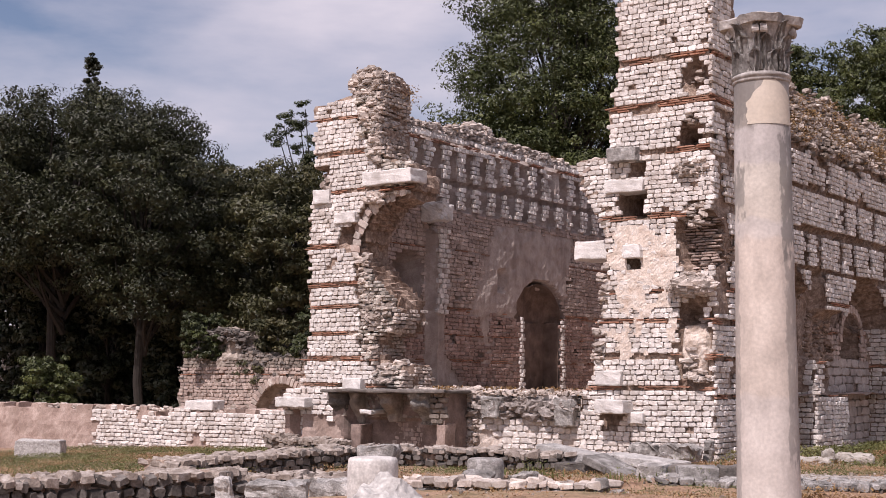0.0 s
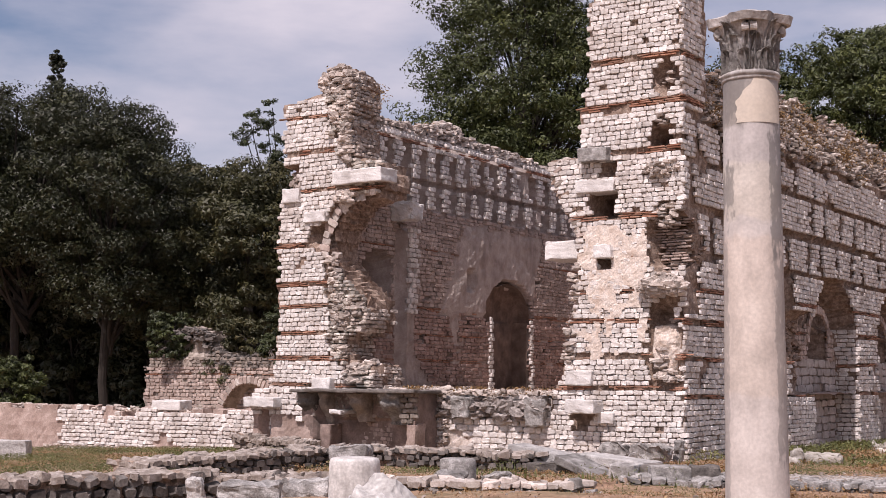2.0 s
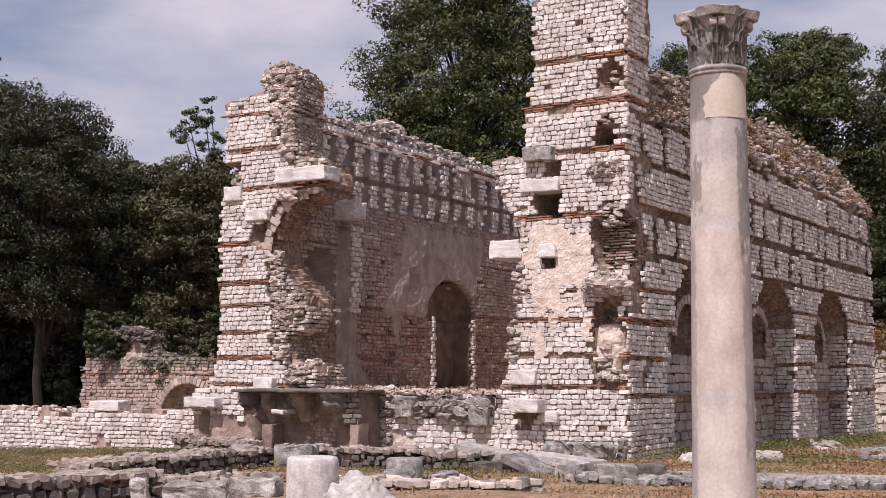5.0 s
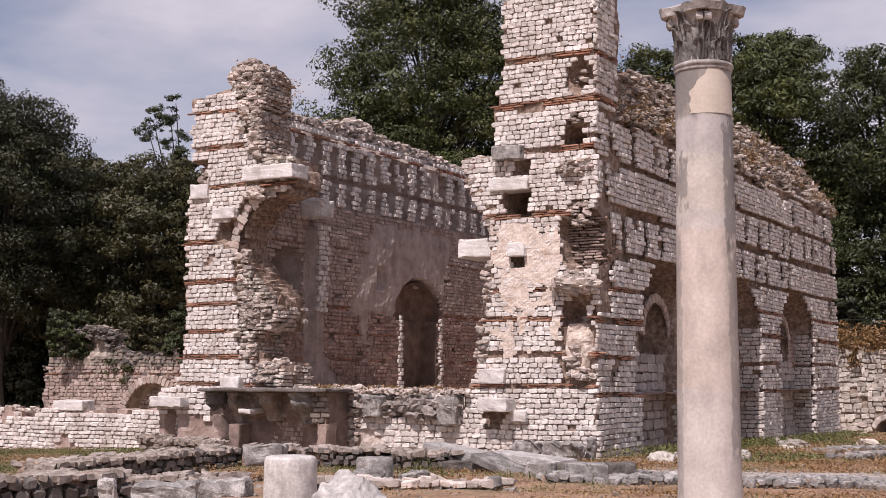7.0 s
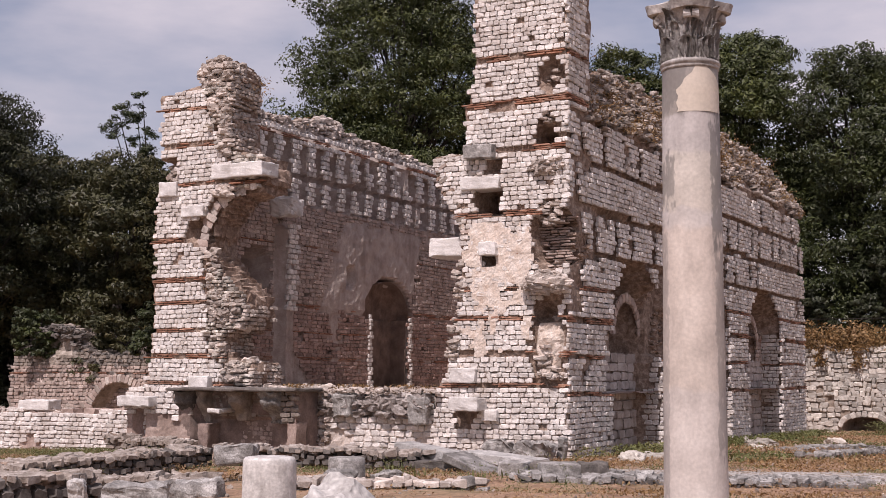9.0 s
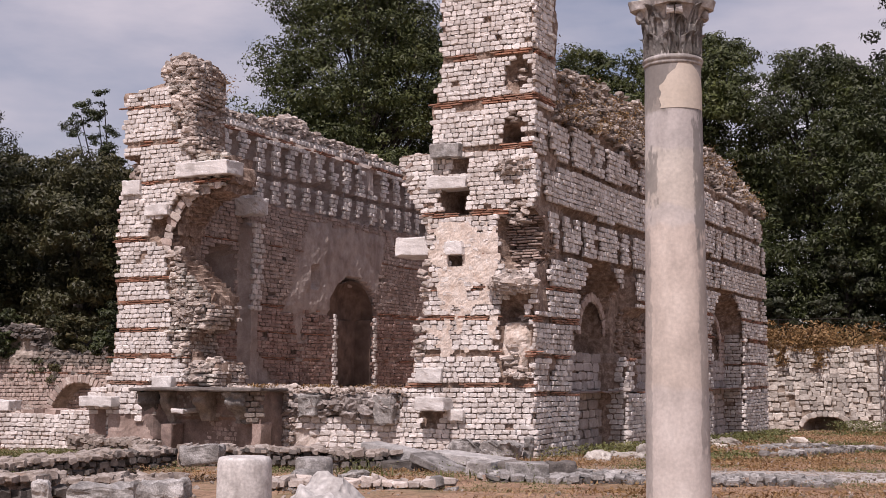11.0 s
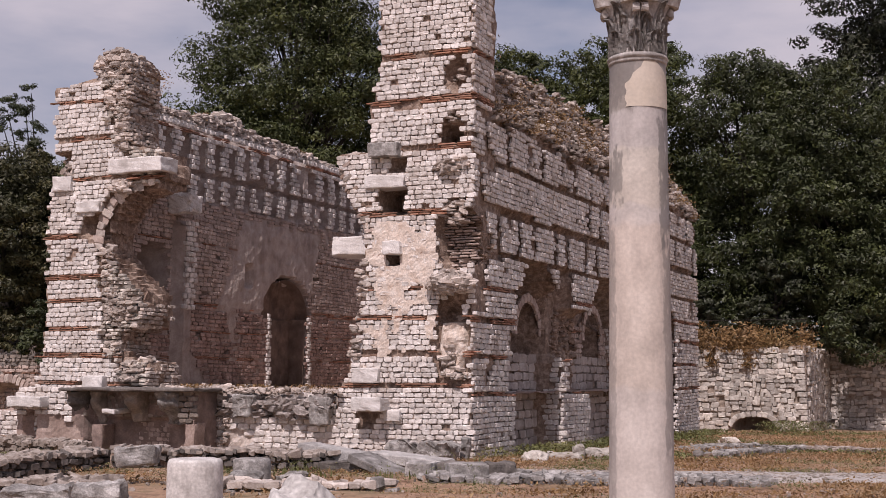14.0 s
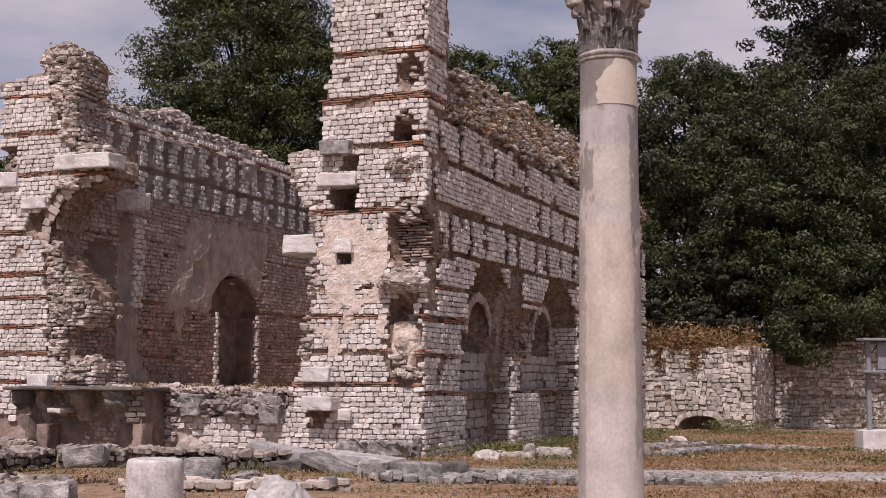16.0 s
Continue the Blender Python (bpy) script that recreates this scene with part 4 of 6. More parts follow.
set_block(east_pier, "block", -11.64, -11.25, 4.02, 4.3, 23.05, 23.5, MARBLE, 7)
set_block(east_pier, "block", -12.15, -11.5, 0.95, 1.22, 22.78, 23.4, MARBLE, 8, "projecting pale stone block")
set_block(east_pier, "block", -12.3, -11.72, 1.5, 1.78, 23.08, 23.5, MARBLE, 9)
set_block(east_pier, "block", -11.6, -11.25, 0.74, 0.97, 23.1, 23.4, MARBLE, 10)
set_block(east_pier, "impost_block", -13.0, -12.05, 4.08, 4.46, 23.5, 24.4, MARBLE, 11, "pale stone impost block")
set_block(west_wall, "bracket", -18.8, -18.05, 5.5, 5.95, 25.85, 26.35, MARBLE, 12, "carved pale stone bracket", 0.05)

# springing of the lost arches beside the two piers
for k in range(19):
    z = 4.45 + 1.5 * k / 18
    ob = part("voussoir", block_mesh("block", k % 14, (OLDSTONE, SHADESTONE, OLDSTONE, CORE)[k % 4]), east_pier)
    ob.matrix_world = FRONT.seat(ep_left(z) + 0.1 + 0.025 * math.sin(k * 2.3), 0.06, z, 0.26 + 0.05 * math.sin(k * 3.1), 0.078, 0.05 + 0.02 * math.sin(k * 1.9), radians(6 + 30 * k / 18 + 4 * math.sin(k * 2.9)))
for k in range(15):
    th = radians(178 - 86 * k / 14)
    q = ARCH_R + 0.12 + 0.02 * math.sin(k * 2.1)
    ob = part("voussoir", block_mesh("block", k % 14, (RUBBLE, SHADESTONE, RUBBLE)[k % 3]), west_pier)
    ob.matrix_world = FRONT.seat(ARCH_X + q * math.cos(th), 0.12, ARCH_Z + q * math.sin(th), 0.16, 0.24 + 0.07 * math.sin(k * 1.7), 0.03 + 0.02 * math.sin(k * 2.9), th - math.pi / 2 + 0.08 * math.sin(k * 4.1))
lay(west_pier, FRONT, -18.9, -17.1, 1.4, 8.7, lambda x, z: wp_depth(x, z) - 0.03 if wp_depth(x, z) is not None and x > wp_face(z) + ragged(z, 0.12, 7) and not 4.3 < z < 5.75 and noise.noise(Vector((x * 4, z * 5, 2))) < 0.22 else None, [(2.0, 1), (3.2, 1), (5.85, 2), (6.86, 2)], 0.082, width=(0.08, 0.24), joint=0.016, seed=71, stone=FIELD, nose=0.12)
lay(west_pier, Face((-17.15, 0, 0), (0, 1, 0), (1, 0, 0)), 23.25, 24.35, 1.3, 8.6, lambda y, z: -17.15 - wp_right(z) + 0.03 + 0.08 * noise.noise(Vector((y * 3, z * 3, 8))) if (z < 3.2 or z > 6.7) and noise.noise(Vector((y * 3, z * 4, 3))) < 0.25 else None, [(7.7, 1)], 0.085, width=(0.09, 0.24), joint=0.016, seed=72, stone=RUBBLE, nose=0.1)
heap(west_pier, "broken_core", RUBBLE, FRONT, [(-18.1, 3.1, 0.45, 0.4, 0.1, 110), (-18.42, 4.0, 0.12, 0.6, 0.1, 30), (-17.75, 1.7, 0.3, 0.22, 0.03, 40), (-18.3, 2.3, 0.15, 0.3, 0.12, 20),
     (-18.1, 7.1, 0.16, 0.65, 0.08, 70), (-18.35, 7.75, 0.3, 0.35, 0.1, 60), (-18.5, 8.5, 0.5, 0.4, 0.26, 170), (-19.6, 6.25, 0.3, 0.3, 0.3, 30), (-18.05, 5.75, 0.3, 0.12, 0.04, 30)], (0.07, 0.24), 5, 0.08)
heap(west_pier, "broken_arch", RUBBLE, Face((-17.7, 0, 0), (0, 1, 0), (1, 0, 0)), [(23.6, 3.0, 0.45, 0.35, 0.0, 50), (23.7, 7.1, 0.5, 0.6, 0.4, 70), (23.8, 8.35, 0.5, 0.4, 0.4, 80), (23.7, 1.8, 0.4, 0.2, -0.2, 30)], (0.08, 0.26), 6)
heap(east_pier, "broken_core", RUBBLE, FRONT, [(-10.15, 4.85, 0.35, 0.25, 0.15, 45), (-10.2, 3.45, 0.42, 0.22, 0.0, 80), (-10.2, 4.0, 0.3, 0.3, 0.62, 14), (-10.2, 1.95, 0.28, 0.3, 0.1, 22), (-10.15, 1.65, 0.3, 0.2, 0.05, 24),
     (-10.2, 6.75, 0.25, 0.12, 0.14, 12), (-10.1, 7.5, 0.2, 0.3, 0.3, 8), (-10.2, 5.75, 0.4, 0.2, 0.03, 40), (-12.25, 2.2, 0.14, 0.6, 0.1, 40), (-12.15, 3.4, 0.12, 0.6, 0.1, 35), (-12.35, 6.05, 0.35, 0.1, 0.2, 40)], (0.05, 0.2), 7, 0.12)
heap(east_pier, "broken_bulge", RUBBLE, FRONT, [(-10.15, 3.4, 0.42, 0.17, -0.12, 70)], (0.12, 0.3), 8, 0.2)
# mortar smeared over the middle of the east pier
bm = bmesh.new()
grid, step = {}, 0.045
for i in range(int(1.9 / step)):
    for j in range(int(3.2 / step)):
        x, z = -12.1 + (i + 0.5) * step, 1.55 + (j + 0.5) * step
        if not ep_plaster(x, z) or (ep_depth(x, z) or 1) > 0.1:
            continue
        for a, b in ((i, j), (i + 1, j), (i + 1, j + 1), (i, j + 1)):
            if (a, b) not in grid:
                gx, gz = -12.1 + a * step, 1.55 + b * step
                d = -0.012 - 0.018 * noise.noise(Vector((gx * 4, gz * 6, 1))) - 0.012 * noise.noise(Vector((gx * 14, gz * 20, 5)))
                grid[a, b] = bm.verts.new(FRONT.at(gx + 0.02 * noise.noise(Vector((gx * 11, gz * 11, 0))), d, gz + 0.02 * noise.noise(Vector((gx * 11, gz * 11, 9)))))
        bm.faces.new([grid[a, b] for a, b in ((i, j), (i + 1, j), (i + 1, j + 1), (i, j + 1))])
bmesh.ops.recalc_face_normals(bm, faces=bm.faces)
part("mortar_skin", bm, east_pier, "pale pinkish mortar smeared over the stones", PALEPLASTER)
bm = bmesh.new()
bmesh.ops.create_grid(bm, x_segments=16, y_segments=28, size=0.5)
for v in bm.verts:
    u, w = v.co.x, v.co.y
    x, z = -10.2 + u * 0.62, 2.25 + w * 1.15
    q = max(0, 4 * (u * u + w * w) - 0.55)
    v.co = FRONT.at(x, 0.08 + 0.25 * q + 0.07 * noise.noise(Vector((x * 4, z * 4, 3))) + 0.03 * noise.noise(Vector((x * 13, z * 13, 3))) + (0.3 if z > 2.7 else 0), z)
part("plaster_patch", bm, east_pier, "white plaster in the hollow", PALEPLASTER)

# rubble along the broken tops
spots = []
r8 = random.Random(8)
for k in range(90):
    y = 24.3 + 18.6 * k / 89
    zt = ew_top(y)
    for q in range(3):
        z = r8.uniform(6.95, zt)
        spots.append((y, z, 0.35, 0.2, 0.05 + max(0, z - 7.0) * 0.5, 9))
heap(east_wall, "broken_top", RUBBLE, EAST, [s[:5] + (4,) for s in spots], (0.07, 0.22), 9, 0.05)
heap(east_wall, "broken_core", OLDSTONE, EAST, [s[:5] + (6,) for s in spots], (0.07, 0.22), 19, 0.03)
heap(west_wall, "broken_top", RUBBLE, WEST, [(24.4 + 0.3 * k, ww_top(24.4 + 0.3 * k) - 0.12, 0.3, 0.18, 0.25, 16) for k in range(42)], (0.08, 0.24), 10)
heap(west_wall, "broken_top_heap", RUBBLE, WEST, [(28.9, 8.35, 0.6, 0.15, 0.4, 60)], (0.1, 0.3), 11)
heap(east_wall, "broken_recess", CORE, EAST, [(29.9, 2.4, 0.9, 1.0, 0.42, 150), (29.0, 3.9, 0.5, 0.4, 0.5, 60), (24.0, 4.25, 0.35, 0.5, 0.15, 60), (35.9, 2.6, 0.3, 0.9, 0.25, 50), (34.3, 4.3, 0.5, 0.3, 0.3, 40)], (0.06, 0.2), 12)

# ---- podium and low walls at the front ----
podium = thing("wall_podium", (-16.95, 22.3, 0.0), "low ruined podium with a plastered niche coloured dark for shade under an overhanging slab", "wall", kind="structure")
POD = Face((0, 22.3, 0), (1, 0, 0), (0, -1, 0))


# Pinkish stained plaster, darkened in colour for the shade under the slab.
NICHEPLASTER = material("shaded_stained_plaster", [(0.13, 0.095, 0.08), (0.24, 0.175, 0.15), (0.36, 0.275, 0.235)], 3, 0.93, 0.6, 40, 0.05, (0.09, 0.07, 0.06), 2.2, 0.65)


def pod_depth(x, z):
    if not -18.5 + 0.72 * max(0, 0.68 - z) < x < -15.45:
        return None
    q = (x + 16.9) / 1.25
    if abs(q) < 1 and z < 1.3:
        return 0.14 + (0.42 if z < 0.74 else 0.3) * math.sqrt(1 - q * q)
    return 0.05


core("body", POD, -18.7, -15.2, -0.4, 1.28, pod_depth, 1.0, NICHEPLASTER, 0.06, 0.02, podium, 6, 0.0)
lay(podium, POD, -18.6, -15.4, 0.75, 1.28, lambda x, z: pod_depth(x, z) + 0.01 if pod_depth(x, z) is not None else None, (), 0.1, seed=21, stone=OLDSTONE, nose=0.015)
lay(podium, POD, -17.2, -16.3, 0.05, 0.6, lambda x, z: pod_depth(x, z) + 0.01 if noise.noise(Vector((x * 1.6, z * 2.4, 5))) > -0.12 else None, (), 0.1, width=(0.11, 0.19), seed=19, stone=SHADESTONE, nose=0.02)
lay(podium, POD, -15.85, -15.4, 0.66, 1.28, lambda x, z: 0.02, (), 0.11, seed=18, nose=0.03, stone=OLDSTONE)
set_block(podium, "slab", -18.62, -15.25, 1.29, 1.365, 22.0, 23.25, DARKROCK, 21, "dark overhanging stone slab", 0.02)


def console(name, x0, x1, z0, z1, reach, mat, label, seed, worn=0.04):
    """An eroded bracket: deep at its top, drawn in by an S-curve to its foot."""
    bm = bmesh.new()
    nu, nv, off, rows = 8, 14, Vector((seed * 3.1, seed, 0)), []
    for j in range(nv + 1):
        t = j / nv
        out = reach * (0.28 + 0.72 / (1 + math.exp(-9 * (t - 0.45)))) * (1 - 0.12 * math.exp(-((t - 0.8) / 0.08) ** 2))
        row = []
        for i in range(nu + 1):
            a = i / nu
            e = 1 - 0.16 * abs(2 * a - 1) ** 6
            row.append(Vector((x0 + (x1 - x0) * (0.5 + (a - 0.5) * (0.8 + 0.2 * t)), 22.78 - out * e, z0 + (z1 - z0) * t)))
        side_l, side_r = row[0].copy(), row[-1].copy()
        side_l.y = side_r.y = 22.84
        row = [side_l] + row + [side_r]
        rows.append([bm.verts.new(p + (noise.noise_vector(p * 5 + off) + 0.5 * noise.noise_vector(p * 14 + off)) * worn) for p in row])
    for a, b in zip(rows, rows[1:]):
        for i in range(len(a) - 1):
            bm.faces.new((a[i], a[i + 1], b[i + 1], b[i])).smooth = True
    bm.faces.new(rows[0][::-1]); bm.faces.new(rows[-1])
    part(name, bm, podium, label, mat)


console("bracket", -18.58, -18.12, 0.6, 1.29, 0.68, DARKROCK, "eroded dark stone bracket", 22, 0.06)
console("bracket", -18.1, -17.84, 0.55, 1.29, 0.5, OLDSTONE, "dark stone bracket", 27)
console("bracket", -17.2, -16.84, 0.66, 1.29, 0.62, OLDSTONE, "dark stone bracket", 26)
console("bracket", -16.32, -15.78, 0.62, 1.29, 0.72, GREYROCK, "eroded grey stone bracket", 23, 0.07)
set_block(podium, "small_block", -17.62, -17.28, 0.83, 0.93, 22.16, 22.7, MARBLE, 24, "small white stone")
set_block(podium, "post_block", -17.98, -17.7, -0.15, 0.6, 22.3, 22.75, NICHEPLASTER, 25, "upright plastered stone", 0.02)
set_block(podium, "plaster_panel", -15.66, -15.42, -0.1, 0.66, 22.3, 22.7, PINK, 28, "pink plastered corner", 0.02)

side = thing("wall_front_low", (-19.4, 22.9, 0.0), "low wall stub of white stones with a pink plaster panel", "wall", kind="structure")
SIDE = Face((0, 22.9, 0), (1, 0, 0), (0, -1, 0))
side_depth = lambda x, z: (0.35 if -20.3 < x < -20.0 and 0.2 < z < 0.9 else 0.02) if -20.55 < x < -18.55 + ragged(z, 0.1, 4) else None
core("body", SIDE, -20.6, -18.4, -0.5, 1.28, side_depth, 0.5, PINK, 0.08, 0.03, side, 7)
lay(side, SIDE, -20.6, -18.5, -0.3, 1.28, lambda x, z: side_depth(x, z) if side_depth(x, z) is not None and side_depth(x, z) < 0.2 and (z > 0.68 or z < 0.22) else None, (), 0.125, seed=22)
set_block(side, "block", -20.55, -19.6, 0.92, 1.15, 22.6, 23.1, MARBLE, 27, "projecting pale block")

ERODED = material("eroded_pinkish_stone", [(0.14, 0.115, 0.1), (0.3, 0.265, 0.245), (0.46, 0.42, 0.395)], 10, 0.95, 0.6, 60, 0.25, (0.09, 0.07, 0.06), 12.0, 0.6, spread=0.35, speckle=1.8)
lowr = thing("wall_front_sill", (-14.0, 23.2, 0.0), "low remains of the front wall with eroded grey stones on top", "wall", kind="structure")
sill_depth = lambda x, z: (0.03 if z < 0.72 else 0.15 + 0.1 * noise.noise(Vector((x * 2, z * 3, 1)))) if z < 1.22 + 0.1 * noise.noise(Vector((x * 2.4, 0, 3))) else None
core("body", FRONT, -16.0, -12.65, -0.3, 1.4, sill_depth, 1.2, RUBBLE, 0.08, 0.05, lowr, 8)
lay(lowr, FRONT, -15.6, -12.65, 0.0, 0.72, lambda x, z: 0.03 if noise.noise(Vector((x * 1.3, z * 2, 8))) < 0.3 else None, (), 0.125, seed=23, singles=(-15.6, -12.6, 0, 0.75))
lay(lowr, FRONT, -13.6, -12.65, 0.72, 1.25, lambda x, z: 0.05, [(1.08, 2)], 0.125, seed=24)
heap(lowr, "eroded_stones", ERODED, FRONT, [(-15.1, 1.0, 0.3, 0.2, 0.02, 16), (-14.5, 1.0, 0.35, 0.18, 0.06, 20), (-13.9, 1.0, 0.35, 0.18, 0.04, 20), (-13.3, 1.05, 0.3, 0.2, 0.06, 18), (-12.95, 1.0, 0.2, 0.25, 0.0, 14)], (0.16, 0.4), 150, 0.06)
for x, w, h in ((-14.75, 0.5, 0.42), (-12.98, 0.42, 0.55)):
    set_block(lowr, "eroded_block", x - w / 2, x + w / 2, 1.2 - h, 1.24, 22.96, 23.6, GREYROCK, 150 + int(x), "eroded grey stone", 0.05)
heap(lowr, "broken_stones", RUBBLE, FRONT, [(-15.4, 0.7, 0.25, 0.55, 0.0, 90), (-14.2, 1.22, 1.3, 0.1, 0.3, 90), (-16.5, 1.38, 1.6, 0.04, 0.5, 70)], (0.06, 0.18), 13)
heap(hall_floor, "debris", RUBBLE, Face((0, 23.6, 0), (1, 0, 0), (0, -1, 0)), [(-15.5, 1.33, 2.6, 0.06, 0.0, 150), (-14.8, 1.32, 2.4, 0.05, -0.5, 100)], (0.05, 0.16), 14)

# ---- the low wall and the small ruin to the west ----
low_west = thing("wall_low_west", (-28, 24.4, -0.3), "long low wall of white stone courses with patches of pink plaster", "wall", kind="structure")
LOWW = Face((0, 24.4, 0), (1, 0, 0), (0, -1, 0))
lw_depth = lambda x, z: (0.02 if z < 0.4 else 0.05) if z < 0.72 + 0.08 * noise.noise(Vector((x * 1.5, 0, 2))) - (0.12 if -27.0 < x < -25.9 else 0) else None
core("body", LOWW, -42.0, -20.2, -0.9, 1.0, lw_depth, 0.55, PINK, 0.12, 0.03, low_west, 9, 0.02)
lay(low_west, LOWW, -29.2, -20.2, -0.5, 0.95, lambda x, z: lw_depth(x, z) if x > -29.1 + 0.2 * math.sin(z * 9) and noise.noise(Vector((x * 0.9, z * 2, 4))) < 0.55 else None, (), 0.105, seed=25, singles=(-24.0, -20.2, -0.5, 0.9))
set_block(low_west, "block", -25.5, -24.45, 0.72, 0.98, 24.45, 24.9, MARBLE, 41, "pale stone block lying on the wall")
heap(low_west, "loose_stones", RUBBLE, LOWW, [(-24.0 - 0.5 * k, 0.72, 0.4, 0.07, 0.2, 9) for k in range(16)] + [(-26, -0.35, 3.5, 0.1, -0.15, 90)], (0.08, 0.2), 15)

small_ruin = thing("ruined_chamber", (-29.5, 31.5, 0), "small ruined stone chamber with a round brick arch, overgrown top", "ruin", kind="structure")
SM = Face((0, 31.5, 0), (1, 0, 0), (0, -1, 0))
sm_top = profile([(-33.3, 1.4), (-32.9, 2.5), (-32.2, 3.1), (-31.4, 3.25), (-30.5, 3.1), (-29.9, 2.45), (-28.9, 2.15), (-28, 2.3), (-27, 2.6), (-24, 2.7)])


def sm_depth(x, z):
    if z > sm_top(x) + 0.12 * noise.noise(Vector((x * 2.3, 0, 7))):
        return None
    if math.hypot(x + 28.45, z - 0.2) < 1.16:
        return 0.5
    if x < -29.9 and z > 2.3:
        return 0.25
    return 0.03


core("body", SM, -33.3, -23.0, -0.6, 3.6, sm_depth, 0.9, OLDSTONE, 0.12, 0.06, small_ruin, 10)
def sm_kind(x, z):
    d, q = sm_depth(x, z), math.hypot(x + 28.45, z - 0.2)
    if d is None or 0.1 < d < 0.4 or 1.1 < q < 1.42 or noise.noise(Vector((x * 1.1, z, 1))) > 0.45:
        return None
    return d


lay(small_ruin, SM, -33.2, -23.0, 0.3, 1.9, lambda x, z: sm_kind(x, z) if z < 1.9 else None, [(1.6, 1)], 0.115, seed=26, singles=(-33, -29, 0.4, 2.2), stone=SHADESTONE)
lay(small_ruin, SM, -33.2, -23.0, 1.9, 3.0, sm_kind, (), 0.115, seed=36, stone=OLDSTONE)
for k in range(25):
    a = math.pi * (k + 0.5) / 25
    ob = part("voussoir", block_mesh("block", k % 14, SHADESTONE if k % 3 else RUBBLE), small_ruin)
    ob.matrix_world = SM.seat(-28.45 - 1.3 * math.cos(a), 0.0, 0.2 + 1.3 * math.sin(a), 0.145, 0.26, 0.08, math.pi / 2 - a)
heap(small_ruin, "broken_top", DARKROCK, SM, [(-33.1 + 0.3 * k, sm_top(-33.1 + 0.3 * k) - 0.2, 0.3, 0.25, 0.1, 14) for k in range(30)], (0.08, 0.26), 16)

shade_ruin = thing("ruined_wall", (-52.0, 45.0, -0.8), "ruined wall in the wood, its stone darkened for the deep shade there", "ruin", kind="structure")
SR = Face((0, 45.0, 0), (1, 0, 0), (0, -1, 0))
sr_top = lambda x: 3.0 + 1.6 * noise.noise(Vector((x * 0.35, 2, 1))) + 0.5 * noise.noise(Vector((x * 1.4, 5, 1)))
# Brownish stone swapped for dark rock, so its colour gives the deep shade.
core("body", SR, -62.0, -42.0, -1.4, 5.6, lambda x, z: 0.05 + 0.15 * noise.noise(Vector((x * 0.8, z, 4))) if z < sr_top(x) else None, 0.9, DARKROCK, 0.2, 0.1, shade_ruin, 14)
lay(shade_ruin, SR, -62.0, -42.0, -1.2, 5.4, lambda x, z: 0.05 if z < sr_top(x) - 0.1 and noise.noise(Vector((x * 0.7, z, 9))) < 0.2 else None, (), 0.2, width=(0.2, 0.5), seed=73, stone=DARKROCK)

# ---- retaining walls at the far end ----
retain = thing("retaining_wall", (-9.5, 49.7, -0.4), "rough field-stone retaining wall with a low arched drain", "wall", kind="structure")
RET = Face((0, 49.7, 0), (1, 0, 0), (0, -1, 0))


def ret_depth(x, z):
    if x > -7.1 - 0.045 * z or z > 2.7 + 0.12 * noise.noise(Vector((x * 1.2, 0, 5))):
        return None
    q = (x + 9.05) / 0.77
    if abs(q) < 1 and z < -0.16 + 0.32 * math.sqrt(1 - q * q):
        return 1.0
    return 0.03


core("body", RET, -16.0, -6.9, -1.0, 3.1, ret_depth, 1.2, MORTAR, 0.13, 0.05, retain, 11)


lay(retain, RET, -16.0, -7.2, -0.9, 2.7, lambda x, z: ret_depth(x, z) if ret_depth(x, z) is not None and ret_depth(x, z) < 0.3 and x < -7.42 - 0.045 * z and not (abs(x + 10.2) < 0.12 and 0.45 < z < 0.85) and not (abs(x + 9.05) < 0.95 and z < 0.3) else None, (), 0.18, width=(0.13, 0.36), singles=(-11.4, -6.7, -0.5, 2.8), nose=0.08, seed=27, joint=0.02, stone=FIELD, sag=0.02, wild=1.0)
for k in range(13):
    th = math.pi * (k + 0.5) / 13
    part("voussoir", block_mesh("block", k, FIELD), retain).matrix_world = RET.seat(-9.05 - 0.87 * math.cos(th), 0.0, -0.16 + 0.43 * math.sin(th), 0.2, 0.2, 0.1, (math.pi / 2 - th) * 0.75)
for k in range(16):
    w = (0.42, 0.26, 0.34)[k % 3]
    edge = -7.08 - 0.045 * (-0.8 + 0.22 * k)
    set_block(retain, "quoin", edge - w, edge, -0.85 + 0.22 * k, -0.645 + 0.22 * k, 49.6, 50.1, FIELD, 140 + k, "", 0.022)
ret_side = thing("retaining_wall", (-5.0, 56.0, -0.6), "rough field-stone retaining wall in the trees' shade", "wall", kind="structure")
RS = Face((0, 56.5, 0), (1, 0, 0), (0, -1, 0))
rs_depth = lambda x, z: 0.03 if z > 0.95 else 0.2 if z > 0.8 else 0.07
core("body", RS, -7.5, 10.0, -1.2, 3.1, rs_depth, 1.0, MORTAR, 0.2, 0.06, ret_side, 12)
lay(ret_side, RS, -7.0, 9.5, -1.1, 3.0, rs_depth, (), 0.17, width=(0.14, 0.36), singles=(-6.5, -0.5, -0.5, 3), nose=0.08, seed=28, joint=0.02, stone=FIELD, sag=0.02, wild=1.0)
RSW = Face((-7.12, 0, 0), (0, 1, 0), (1, 0, 0))
core("return_wall", RSW, 49.8, 56.6, -1.0, 2.8, lambda y, z: 0.03, 0.6, MORTAR, 0.2, 0.05, retain, 13)
lay(retain, RSW, 50.2, 56.5, -0.9, 2.75, lambda y, z: 0.02, (), 0.18, width=(0.15, 0.45), nose=0.08, seed=29, stone=FIELD, sag=0.02, wild=1.0)

# ---- stones on the ground ----
def rest_z(x, y):
    return ground_z(x, y) - 0.05


